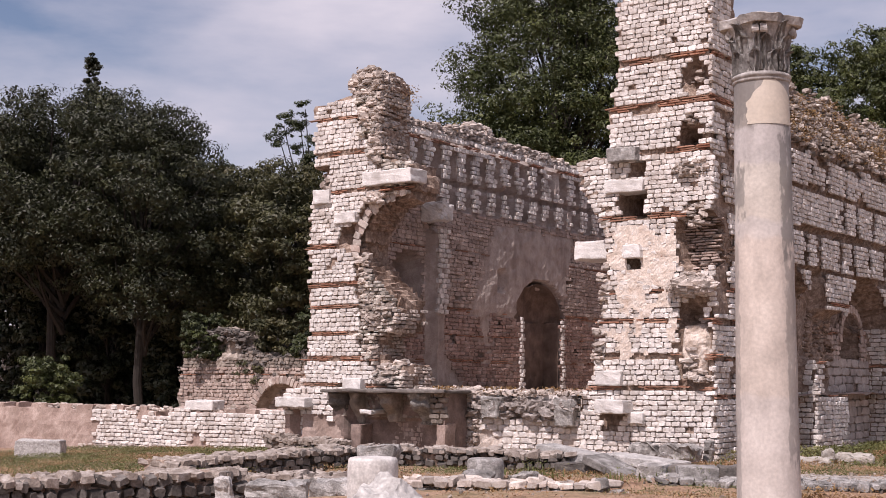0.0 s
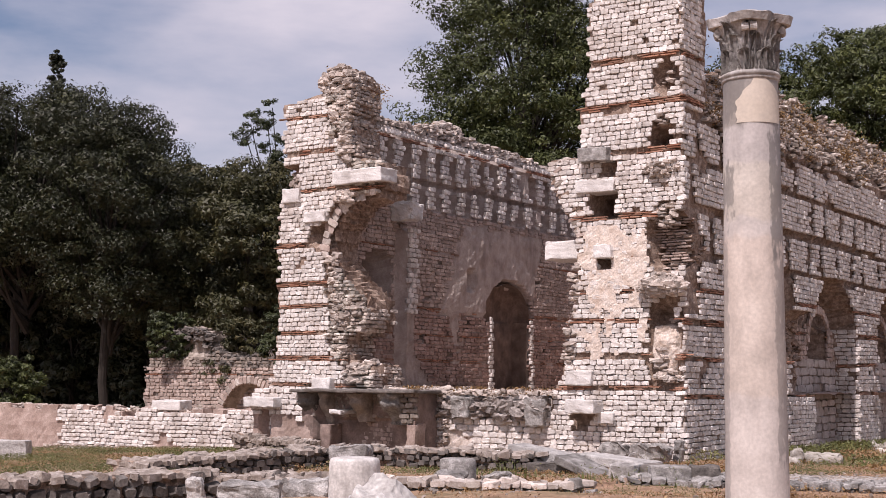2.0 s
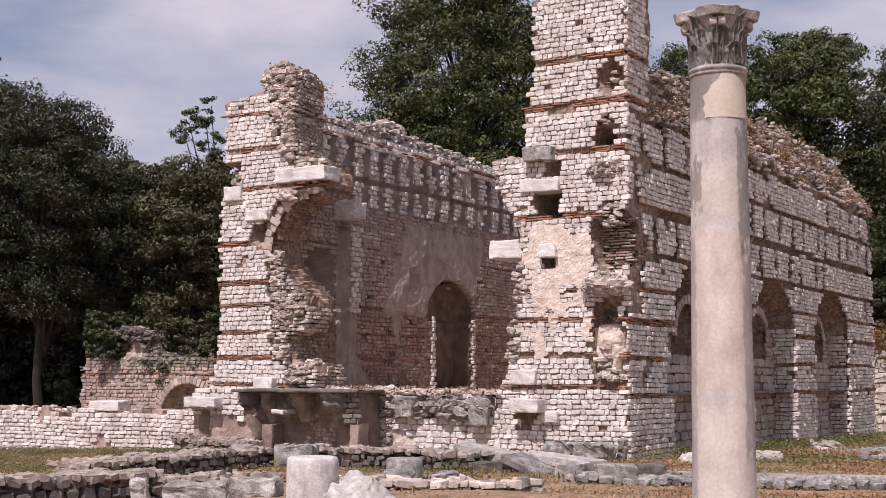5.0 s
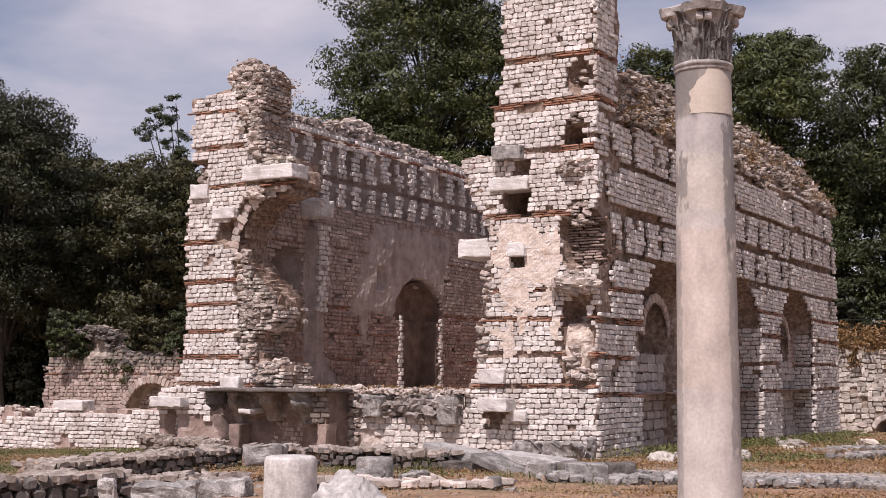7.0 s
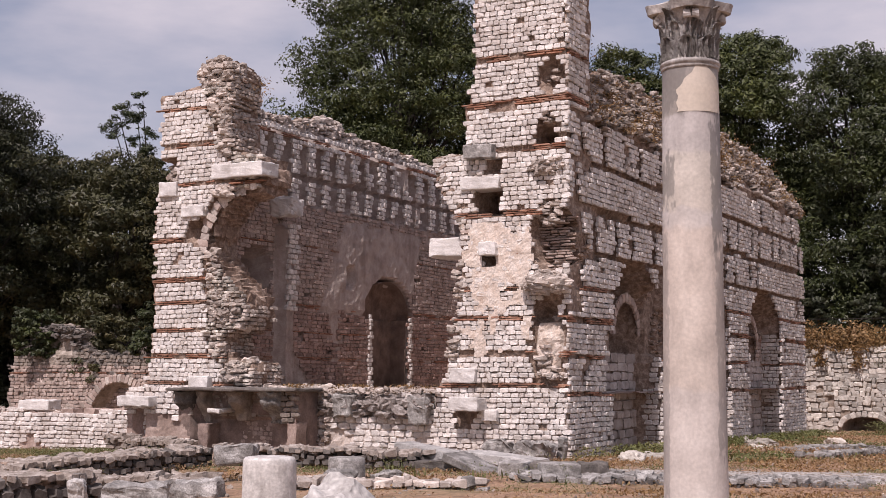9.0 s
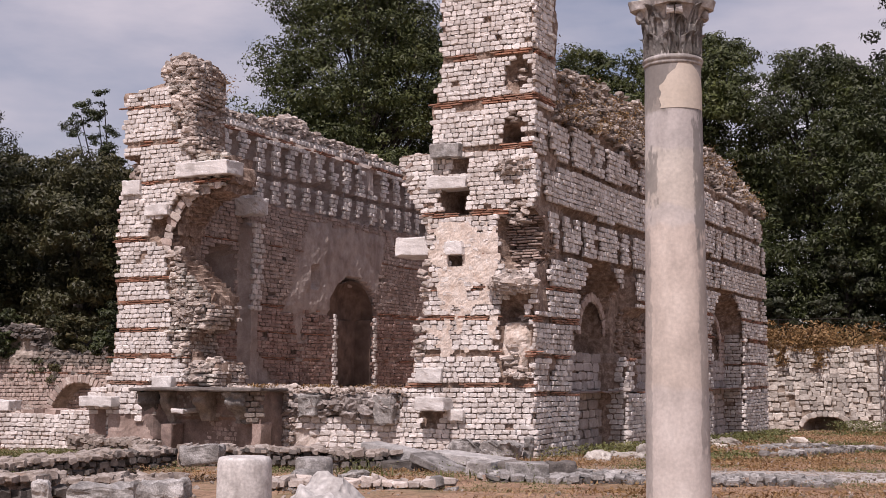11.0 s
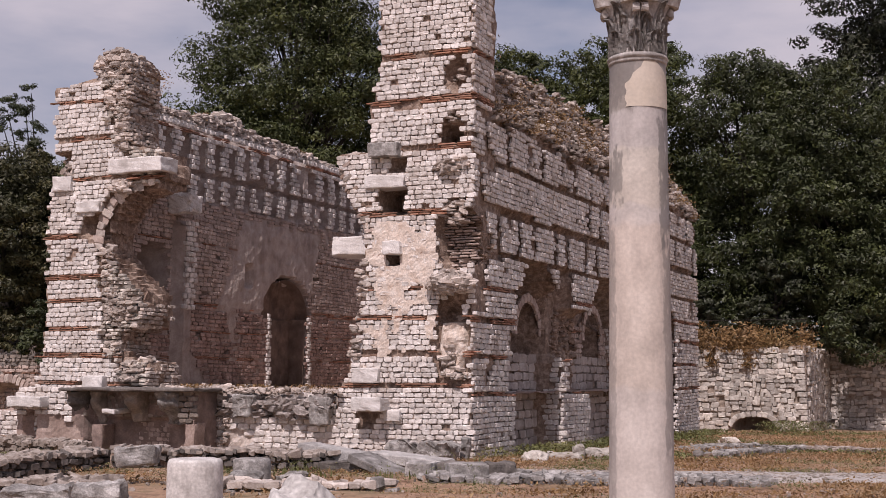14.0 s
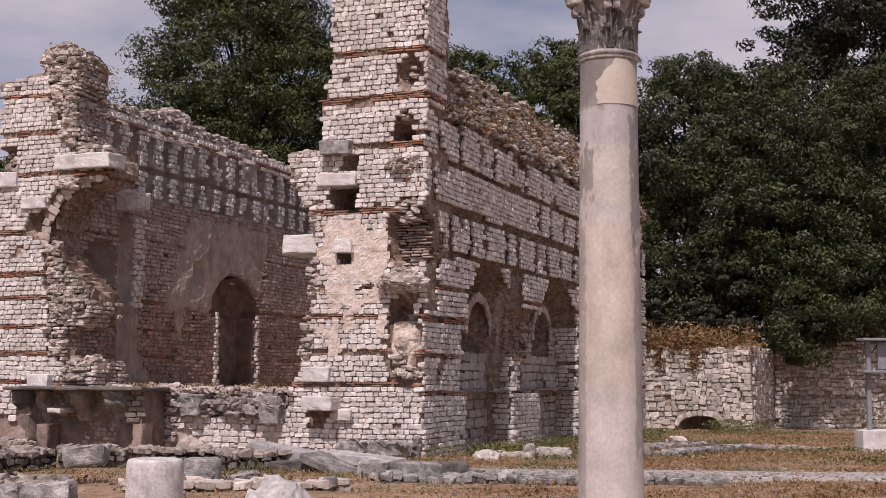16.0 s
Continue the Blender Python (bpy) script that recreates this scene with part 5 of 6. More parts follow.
def stone_at(x, y, w, d, z1, turn, mat, label, seed, worn=0.05, rot=(0, 0), group="", name="stone_block", z0=None):
    base = rest_z(x, y) if z0 is None else z0
    return solid(name, (x, y, base), (w, d, z1 - base), turn, mat, label, "stone", group, seed, worn, rot)


stone_at(-11.34, 14.9, 0.56, 0.42, 0.67, 28, GREYROCK, "rough grey boulder behind the column stump", 50, 0.05, z0=0.4)
solid("stone_slab", (-10.6, 7.15, 0.2), (1.5, 0.9, 0.26), 30, ROUGHMARBLE, "pale flat slab on stony ground", "stone", seed=78, worn=0.02)
stone_at(-9.69, 15.0, 0.48, 0.35, 0.36, 20, GREYROCK, "broken grey stone lying on dry ground", 51, 0.09)
stone_at(-9.5, 15.9, 0.46, 0.35, 0.3, 40, GREYROCK, "broken grey stone with slanting top", 52, 0.09)
solid("stone_slab", (-10.38, 18.85, 0.18), (1.2, 0.6, 0.3), -8, PALESLAB, "long grey dressed slab lying tilted on the ground", "stone", seed=53, worn=0.014, rot=(-2, 7))
solid("stone_block", (-9.88, 18.2, 0.1), (0.74, 0.4, 0.22), 4, DARKROCK, "low grey block in front of a slab", "stone", seed=54, worn=0.03)
solid("stone_slab", (-9.2, 18.05, 0.2), (0.95, 0.5, 0.13), -14, GREYROCK, "thin grey slab sloping to the ground", "stone", seed=55, worn=0.012, rot=(3, 17))
solid("stone_slab", (-9.25, 19.3, 0.22), (1.25, 0.7, 0.15), -12, PALESLAB, "pale grey slab lying among stones", "stone", seed=56, worn=0.016, rot=(-1, 4))
solid("stone_block", (-9.3, 19.25, 0.08), (0.9, 0.4, 0.16), -6, DARKROCK, "dark stone under a slab", "stone", seed=77, worn=0.03)
stone_at(-8.22, 17.5, 0.44, 0.42, 0.4, 3, GREYROCK, "grey dressed block in a row", 57, 0.018, group="row of blocks")
stone_at(-7.82, 17.62, 0.36, 0.36, 0.39, 6, DARKROCK, "dark lichened block in a row", 79, 0.025, group="row of blocks")
stone_at(-7.42, 17.2, 0.56, 0.46, 0.42, 32, GREYROCK, "grey dressed block in a row", 58, 0.014, group="row of blocks")
stone_at(-7.12, 17.75, 0.42, 0.36, 0.41, 38, DARKROCK, "grey dressed block in a row", 59, 0.03, group="row of blocks")
stone_at(-10.1, 22.3, 0.75, 0.4, 0.45, 5, GREYROCK, "dark rough rock at the foot of the pier", 60, 0.12)
stone_at(-10.9, 22.5, 0.6, 0.4, 0.38, 15, GREYROCK, "dark rough rock at the foot of the pier", 61, 0.12)
stone_at(-9.72, 22.75, 0.16, 0.2, 0.5, 0, GREYROCK, "upright grey stone at the wall corner", 66, 0.05)
stone_at(-8.4, 22.8, 0.5, 0.4, 0.24, 10, FIELD, "rounded pale boulder on the grass", 62, 0.09)
stone_at(-8.15, 24.1, 0.7, 0.4, 0.2, 12, FIELD, "long pale boulder on the grass", 63, 0.09)
stone_at(-8.05, 24.4, 0.26, 0.25, 0.3, 30, FIELD, "small pale stone on a boulder", 64, 0.06)
stone_at(-7.65, 24.8, 0.65, 0.4, 0.22, 8, FIELD, "pale broken stone on the grass", 65, 0.09)
stone_at(-8.1, 26.0, 0.85, 0.4, 0.15, 15, FIELD, "pale broken stone on the grass", 67, 0.08)
stone_at(-8.4, 32.2, 0.75, 0.5, 0.12, 25, FIELD, "white broken stone near the long wall", 68, 0.1)
stone_at(-7.9, 30.6, 0.6, 0.4, 0.0, 25, FIELD, "low pale stone near the long wall", 69, 0.08)
stone_at(-6.9, 33.6, 0.5, 0.4, 0.12, 25, FIELD, "pale stone near the long wall", 70, 0.08)
stone_at(-9.95, 11.3, 0.72, 0.5, 0.44, 28, GREYROCK, "pale broken slab on stony ground", 72, 0.06)
stone_at(-10.1, 12.5, 0.66, 0.4, 0.38, 24, GREYROCK, "grey broken slab beside the drum", 73, 0.06)
stone_at(-10.75, 11.2, 0.2, 0.16, 0.46, 10, ROUGHMARBLE, "upright pale stone shard", 74, 0.05)
stone_at(-23.1, 18.0, 0.98, 0.6, 0.24, 40, ROUGHMARBLE, "pale dressed block on the grass", 75, 0.02)
stone_at(-24.2, 17.0, 0.5, 0.5, 0.25, 30, GREYROCK, "grey stone on the grass", 76, 0.06)
drum = part("column_stump", lathe([(0.168, 0.14), (0.165, 0.2), (0.162, 0.6), (0.159, 1.12), (0.155, 1.15), (0.146, 1.163), (0.12, 1.168)], 48, 0.006, 5), None, "", STUMP)
drum.matrix_world = pose(-4.68, 6.4, 0)
tagged(drum, "short white marble column stump standing in the colonnade", "column stump")
bm = lathe([(0.17, 0.14), (0.168, 0.3), (0.166, 0.6), (0.164, 0.9), (0.163, 1.05), (0.16, 1.12), (0.15, 1.17), (0.13, 1.2), (0.1, 1.22), (0.06, 1.235), (0.02, 1.24)], 40, 0.006, 8)
for v in bm.verts:
    if v.co.z > 1.0:
        k = (v.co.z - 1.0) / 0.24
        v.co.z += k * (0.05 - 0.45 * (v.co.x * 0.85 + v.co.y * 0.4) + 0.1 * noise.noise(v.co * 9) + 0.05 * noise.noise(v.co * 24))
broken = part("column_stump", bm, None, "", ROUGHMARBLE)
broken.matrix_world = pose(-2.43, 3.7, 0)
tagged(broken, "broken white marble column stump with jagged top", "column stump")
drum2 = part("column_drum", lathe([(0.26, 0.1), (0.262, 0.13), (0.258, 0.46), (0.25, 0.49), (0.22, 0.5)], 40, 0.02, 7), None, "", GREYROCK)
drum2.matrix_world = pose(-9.95, 15.6, 0)
tagged(drum2, "broken grey column drum on dry ground", "column drum")


def rubble_wall(name, x0, y0, x1, y1, top0, top1, label, thick=0.45, seed=0, mat=None, cap=None, h=0.15):
    """A low foundation wall: rough boulders in uneven courses, topped by flat broken stones bedded in mortar."""
    a, b = Vector((x0, y0, 0)), Vector((x1, y1, 0))
    d = (b - a).normalized()
    out = Vector((d.y, -d.x, 0))
    if out.dot(a + b) > 0:
        out = -out
    ob = thing(name, ((x0 + x1) / 2, (y0 + y1) / 2, ground_z(x0, y0)), label, "wall", kind="structure")
    length, r = (b - a).length, random.Random(seed + 500)
    face = Face(a, d, out)
    top = lambda u: top0 + (top1 - top0) * u / length + 0.05 * noise.noise(Vector((u * 1.7, seed, 2))) + 0.03 * noise.noise(Vector((u * 5, seed, 2)))
    z0 = min(ground_z(x0, y0), ground_z(x1, y1)) - 0.25
    core("body", face, 0.0, length, z0, max(top0, top1) + 0.1, lambda u, z: 0.06 if z < top(u) - 0.06 else None, thick, CORE, 0.08, 0.04, ob, seed, 0.03)
    turn = math.atan2(d.y, d.x)
    z = z0
    while z < max(top0, top1):
        hh, u = h * r.uniform(0.8, 1.25), r.uniform(0, 0.1)
        while u < length:
            w = r.uniform(0.7, 1.9) * h * 1.1
            if z + hh * 0.5 < top(u) - 0.03 and r.random() < 0.93:
                p = face.at(u + w / 2, 0.07 + r.uniform(-0.03, 0.03), z + hh / 2 + r.uniform(-0.02, 0.02))
                part("stone", block_mesh("rough", r.randrange(16), mat or DARKROCK), ob).matrix_world = Matrix.Translation(p) @ Euler((r.gauss(0, 0.12), r.gauss(0, 0.12), turn + r.gauss(0, 0.15))).to_matrix().to_4x4() @ Matrix.Diagonal((w * 0.97, 0.2, hh * 0.98, 1))
            u += w
        z += hh
    pile, w0 = Pile(), -0.02
    while w0 < thick:
        deep, u = r.uniform(0.1, 0.2), r.uniform(-0.1, 0.05)
        while u < length:
            w = r.uniform(0.08, 0.24)
            if r.random() < 0.9:
                p = face.at(u + w / 2, w0 + deep / 2 + r.uniform(-0.03, 0.03), top(u) - 0.035 + r.uniform(-0.025, 0.02))
                pile.add(FLATLUMPS[r.randrange(16)], Matrix.Translation(p) @ Euler((r.gauss(0, 0.1), r.gauss(0, 0.1), turn + r.gauss(0, 0.3))).to_matrix().to_4x4() @ Matrix.Diagonal((w * 1.15, deep * 1.25, r.uniform(0.07, 0.13), 1)))
            u += w
        w0 += deep
    pile.build("capping_stones", cap or RUBBLE, ob, "pale worn capping stones")
    return ob


rubble_wall("low_wall", -13.4, 5.0, -10.95, 11.8, 0.5, 0.5, "low foundation wall of dark rough stones", 0.35, 1, DARKROCK, CAPSTONE, 0.12)
rubble_wall("low_wall", -14.0, 13.4, -13.6, 17.2, 0.38, 0.44, "low foundation wall of dark rubble with pale capping", 0.7, 2, DARKROCK, CAPSTONE, 0.12)
rubble_wall("low_wall", -13.5, 17.1, -10.2, 18.5, 0.48, 0.42, "low dark rubble wall before the podium", 0.5, 3, DARKROCK, CAPSTONE, 0.1)
rubble_wall("low_wall", -9.9, 13.6, -7.6, 14.9, 0.33, 0.3, "low row of pale foundation stones", 0.4, 4, GREYROCK, RUBBLE)
rubble_wall("low_wall", -12.4, 12.6, -10.8, 13.3, 0.3, 0.34, "low foundation wall of rough stones", 0.6, 5, DARKROCK, CAPSTONE)
rubble_wall("low_wall", -20.2, 21.9, -17.9, 21.6, 0.32, 0.22, "low rubble footing before the podium", 0.5, 6, OLDSTONE, CAPSTONE)
rubble_wall("paving_kerb", -7.8, 16.55, -3.4, 18.2, 0.27, 0.24, "low rough kerb along an old paving", 0.8, 7, DARKROCK, GREYROCK, 0.09)
rubble_wall("paving_kerb", -6.75, 29.2, -5.7, 31.7, 0.06, 0.06, "low stone kerb in dry grass", 0.5, 8, DARKROCK, GREYROCK, 0.12)
rubble_wall("paving_kerb", -5.6, 25.7, -4.6, 30.2, 0.16, 0.1, "low stone kerb in dry grass", 0.45, 9, DARKROCK, GREYROCK, 0.12)
rubble_wall("paving_kerb", -4.6, 30.3, -3.0, 31.0, 0.08, 0.06, "low stone kerb in dry grass", 0.4, 10, DARKROCK, CAPSTONE, 0.12)

# pale gravel strip on the right
bm = bmesh.new()
rows = []
for i in range(60):
    x = -7.6 + 18 * i / 59
    row = []
    for j in range(9):
        y = 19.45 + 0.36 * (x + 4.7) + (j / 8 - 0.5) * (2.4 + 0.5 * noise.noise(Vector((x * 0.8, j // 8 * 5.0, 0)))) + 0.12 * noise.noise(Vector((x * 2, j, 0)))
        row.append(bm.verts.new((x, y, ground_z(x, y) + 0.055 - 0.06 * (abs(j / 8 - 0.5) * 2) ** 6)))
    rows.append(row)
for a, b in zip(rows, rows[1:]):
    for j in range(8):
        bm.faces.new((a[j], b[j], b[j + 1], a[j + 1]))
pathway = part("path", bm, None, "", PATH)
tagged(pathway, "pale grey gravel path across dry grass", "path", kind="structure")

# pebbles
pile = Pile()
r9 = random.Random(9)
for _ in range(1500):
    x, y = r9.uniform(-15, 4), r9.uniform(8, 34)
    if x < -9.9 and y > 22.2:
        continue
    s = r9.uniform(0.02, 0.055) * (1 if r9.random() < 0.95 else 2)
    pile.add(LUMPS[r9.randrange(12)], Matrix.Translation((x, y, ground_z(x, y) + s * 0.15)) @ Euler((r9.uniform(0, 6), r9.uniform(0, 6), 0)).to_matrix().to_4x4() @ Matrix.Diagonal((s * 1.3, s, s * 0.8, 1)))
for _ in range(1600):
    x = r9.uniform(-7.4, 6)
    y = 19.45 + 0.36 * (x + 4.7) + r9.gauss(0, 0.55)
    s = r9.uniform(0.02, 0.05)
    pile.add(LUMPS[r9.randrange(12)], Matrix.Translation((x, y, ground_z(x, y) + 0.05)) @ Matrix.Diagonal((s * 1.3, s, s * 0.8, 1)))
pebbles = pile.build("loose_stones", OLDSTONE, None)
tagged(pebbles, "small loose stones scattered on the ground", "stones", kind="stuff")

# ---- information stand at the far right ----
stand = thing("information_stand", (-1.6, 31.5, -0.2), "grey steel information stand on a pale concrete base", "sign stand")
solid("base", (-1.87, 31.7, rest_z(-1.7, 31.7)), (1.0, 0.6, 0.55), 22, MARBLE, "", "", seed=90, worn=0.01, parent=stand)["label"] = "pale concrete base"
for k, (dx, dy) in enumerate(((-0.22, -0.05), (0.35, 0.18))):
    bm = bmesh.new()
    bmesh.ops.create_cube(bm, size=1)
    bmesh.ops.scale(bm, vec=(0.1, 0.1, 2.3), verts=bm.verts)
    bmesh.ops.bevel(bm, geom=bm.edges[:], offset=0.01, segments=1, affect="EDGES")
    part("post", bm, stand, "", STEEL).matrix_world = pose(-1.87 + dx, 31.7 + dy, 1.4, 0, 0, 22)
for z, h in ((2.52, 0.06), (1.78, 0.06)):
    bm = bmesh.new()
    bmesh.ops.create_cube(bm, size=1)
    bmesh.ops.scale(bm, vec=(1.5, 0.5, h), verts=bm.verts)
    bmesh.ops.bevel(bm, geom=bm.edges[:], offset=0.012, segments=1, affect="EDGES")
    part("shelf", bm, stand, "", STEEL).matrix_world = pose(-1.57, 31.8, z, 0, 0, 22)
bm = bmesh.new()
bmesh.ops.create_cube(bm, size=1)
bmesh.ops.scale(bm, vec=(1.1, 0.04, 0.62), verts=bm.verts)
bmesh.ops.bevel(bm, geom=bm.edges[:], offset=0.01, segments=1, affect="EDGES")
part("panel", bm, stand, "dark panel seen edge on", STEEL).matrix_world = pose(-1.37, 31.9, 2.15, 0, 0, 22)

# ---- fence above the retaining wall ----
fence = thing("fence", (-8, 52.3, 2.9), "thin dark metal railing above the retaining wall", "fence")
for k in range(10):
    x = -16 + 0.95 * k
    bm = bmesh.new()
    bmesh.ops.create_cone(bm, cap_ends=True, segments=6, radius1=0.008, radius2=0.008, depth=1.1)
    part("post", bm, fence, "", BARK).matrix_world = pose(x, 52.3, 3.4)
for z in (3.0, 3.9):
    bm = bmesh.new()
    bmesh.ops.create_cone(bm, cap_ends=True, segments=6, radius1=0.014, radius2=0.014, depth=8.6)
    part("rail", bm, fence, "", BARK).matrix_world = pose(-11.7, 52.3, z, 0, 90, 0)
for x0, x1, y0 in ((-26.0, -7.2, 49.95), (-7.2, 14.0, 56.7)):
    bm = bmesh.new()
    bmesh.ops.create_grid(bm, x_segments=60, y_segments=14, size=0.5)
    for v in bm.verts:
        x, y = x0 + (v.co.x + 0.5) * (x1 - x0), y0 + (v.co.y + 0.5) * 9
        v.co = (x, y, 2.68 + 0.07 * (y - y0) + 0.12 * noise.noise(Vector((x, y, 1))) - (1.5 if y > y0 + 8.6 else 0))
    tagged(part("terrace", bm, None, "", EARTH), "earth bank above the retaining wall", "bank", kind="structure")


# ---- trees ----
def leaf_mesh(name, centres, sizes, mat, seed=0, up=0.22, facing=None):
    """One mesh of many small folded leaf sprays at those places."""
    g = np.random.default_rng(seed)
    n = len(centres)
    a = g.normal(size=(n, 3)); a /= np.linalg.norm(a, axis=1)[:, None]
    nrm = g.normal(size=(n, 3)) * (1.0 if facing is None else 0.34) + (0, 0, up * 2) + (0 if facing is None else facing); nrm /= np.linalg.norm(nrm, axis=1)[:, None]
    b = np.cross(nrm, a); b /= np.linalg.norm(b, axis=1)[:, None]
    a = np.cross(b, nrm)
    s = sizes[:, None]
    fold = nrm * s * 0.25
    v = np.stack([centres - a * s, centres - b * s * 0.55 + fold, centres + a * s + b * s * 0.4], 1).reshape(-1, 3)
    f = np.arange(n * 3).reshape(-1, 3)
    me = bpy.data.meshes.new(name)
    me.vertices.add(len(v)); me.vertices.foreach_set("co", v.ravel())
    me.loops.add(f.size); me.loops.foreach_set("vertex_index", f.ravel().astype(np.int32))
    me.polygons.add(len(f)); me.polygons.foreach_set("loop_start", np.arange(0, f.size, 3, dtype=np.int32))
    me.polygons.foreach_set("loop_total", np.full(len(f), 3, dtype=np.int32))
    me.materials.append(mat)
    me.update(); me.validate()
    return me


def limb(bm, p, q, r0, r1, seg=7):
    p, q = Vector(p), Vector(q)
    d = (q - p).normalized()
    x = d.orthogonal().normalized(); y = d.cross(x)
    rows = []
    for k in range(4):
        t = k / 3
        c = p.lerp(q, t) + x * 0.05 * math.sin(t * 3.1) * (q - p).length * (1 if (int(p.x * 7) % 2) else -1)
        r = r0 + (r1 - r0) * t
        rows.append([bm.verts.new(c + (x * math.cos(2 * math.pi * i / seg) + y * math.sin(2 * math.pi * i / seg)) * r) for i in range(seg)])
    for a, b in zip(rows, rows[1:]):
        for i in range(seg):
            bm.faces.new((a[i], a[(i + 1) % seg], b[(i + 1) % seg], b[i]))
    bm.faces.new(rows[-1])


def tree(name, place, height, radius, mat, label, leaves=22000, low=0.25, seed=0, size=0.15, lobes=26, clumps=14, shape=None, category="tree", kind=""):
    """Trunk, limbs and a crown: lobes on the limbs, clumps on the lobes, leaves in the clumps."""
    g = np.random.default_rng(seed)
    leaves = int(leaves * 1.45)
    size *= 0.68
    ob = thing(name, place, label, category, kind=kind)
    x, y, z = place
    bm = bmesh.new()
    limb(bm, (x, y, z - 0.4), (x + g.uniform(-0.4, 0.4), y, z + height * 0.55), radius * 0.035 + 0.06, radius * 0.022 + 0.03, 10)
    cs, rs = [], []
    for k in range(lobes):
        h = low + (1 - low) * (k + g.uniform(0, 1)) / lobes
        prof = shape(h) if shape else math.sin(math.pi * min(1, max(0.02, (h - low) / (1 - low) * 0.8 + 0.16))) ** 0.6
        a = g.uniform(0, 2 * math.pi)
        q = radius * prof * g.uniform(0.4, 0.8)
        rr = radius * g.uniform(0.2, 0.36) * (0.65 + 0.35 * prof)
        c = np.array((x + q * math.cos(a), y + q * math.sin(a), min(z + height * h, z + height - rr * 0.7)))
        cs.append(c); rs.append(rr)
        if k % 2 == 0 and name != "conifer":
            limb(bm, (x, y, z + height * min(0.5, h * 0.6)), tuple(c), radius * 0.02 + 0.03, 0.02, 5)
    part("trunk", bm, ob, "", BARK)
    cc, cr = [], []
    for c, rr in zip(cs, rs):
        d = g.normal(size=(clumps, 3)); d /= np.linalg.norm(d, axis=1)[:, None]
        cc.append(c + d * rr * g.uniform(0.75, 1.1, (clumps, 1)) * (1, 1, 0.85))
        cr.append(rr * g.uniform(0.28, 0.5, clumps))
    cc, cr = np.concatenate(cc), np.concatenate(cr)
    w = cr ** 2
    pick = g.choice(len(cc), leaves, p=w / w.sum())
    d = g.normal(size=(leaves, 3)); d /= np.linalg.norm(d, axis=1)[:, None]
    rad = cr[pick] * (0.55 + 0.5 * g.random(leaves)) * (0.8 + 0.5 * g.random(leaves))
    pts = cc[pick] + d * rad[:, None] * (1.1, 1.1, 0.6)
    part("crown", leaf_mesh("crown", pts, size * g.uniform(0.6, 1.35, leaves), mat, seed, 0.15, d), ob)
    return ob


OAK = "broadleaf_tree"
tree(OAK, (-31.3, 53.5, 1.0), 21.5, 6.0, LEAF_MID, "large rounded green broadleaf tree behind the ruin", 105000, 0.36, 1, 0.14, 95)
# the wood to the west
tree(OAK, (-50.5, 34.0, -0.8), 13.9, 5.2, LEAF_HOLM, "tall dark green tree in the wood", 50000, 0.5, 2, 0.13, 50)
tree(OAK, (-44.6, 35.4, -0.8), 14.3, 4.9, LEAF_HOLM, "tall dark green tree in the wood", 60000, 0.48, 3, 0.12, 60)
tree(OAK, (-40.4, 36.2, -0.8), 13.2, 4.2, LEAF_HOLM, "dark green tree in the wood", 45000, 0.4, 4, 0.12, 50)
# Back rows added to deepen the wood's shade, leaf colour darkened as well.
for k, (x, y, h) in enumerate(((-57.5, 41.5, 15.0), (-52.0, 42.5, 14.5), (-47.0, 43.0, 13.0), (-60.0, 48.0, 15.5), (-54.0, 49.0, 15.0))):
    tree(OAK, (x, y, -0.8), h, 5.4, LEAF_CYPRESS_SHADE, "dark green tree deep in the wood", 24000, 0.4, 90 + k, 0.22, 36)
tree(OAK, (-41.0, 40.5, -0.8), 11.6, 4.2, LEAF_YELLOW, "yellowing tree at the edge of the wood", 42000, 0.34, 5, 0.14, 30)
tree(OAK, (-36.5, 40.0, -0.8), 11.2, 4.2, LEAF_YELLOW, "yellowing tree at the edge of the wood", 42000, 0.34, 6, 0.14, 30)
tree(OAK, (-33.5, 43.5, -0.8), 12.6, 3.8, LEAF_MID, "green tree at the edge of the wood", 32000, 0.3, 7, 0.14, 26)
tree("young_tree", (-44.5, 50.0, -0.5), 16.2, 2.2, LEAF_DARK, "thin young tree with sparse upper branches", 8000, 0.5, 8, 0.11, 34, 7)
tree("young_tree", (-38.5, 48.0, -0.5), 13.8, 2.0, LEAF_MID, "thin young tree with sparse upper branches", 8000, 0.5, 9, 0.11, 34, 7)
# Darkened leaf again, for the shade behind the edge trees.
tree(OAK, (-38.0, 58.0, 0.5), 11.5, 6.0, LEAF_CYPRESS_SHADE, "dark green tree deep in the wood", 30000, 0.02, 11, 0.2, 30)
tree(OAK, (-50.0, 56.0, 0.0), 13.0, 6.5, LEAF_CYPRESS_SHADE, "dark green tree deep in the wood", 30000, 0.02, 12, 0.2, 30)
tree("cypress", (-61.4, 50.0, 0.0), 21.0, 1.9, LEAF_CYPRESS_SHADE, "narrow dark cypress rising above the wood", 26000, 0.1, 13, 0.16, 40, 10, lambda h: min(1, (1 - h) * 2.2) * 0.8)
tree(OAK, (-44.0, 60.0, 0.0), 12.5, 6.5, LEAF_CYPRESS_SHADE, "dark tree deep in the wood", 18000, 0.0, 14, 0.26, 34)
tree(OAK, (-56.0, 53.0, 0.0), 13.0, 6.5, LEAF_CYPRESS_SHADE, "dark tree deep in the wood", 18000, 0.0, 15, 0.26, 34)
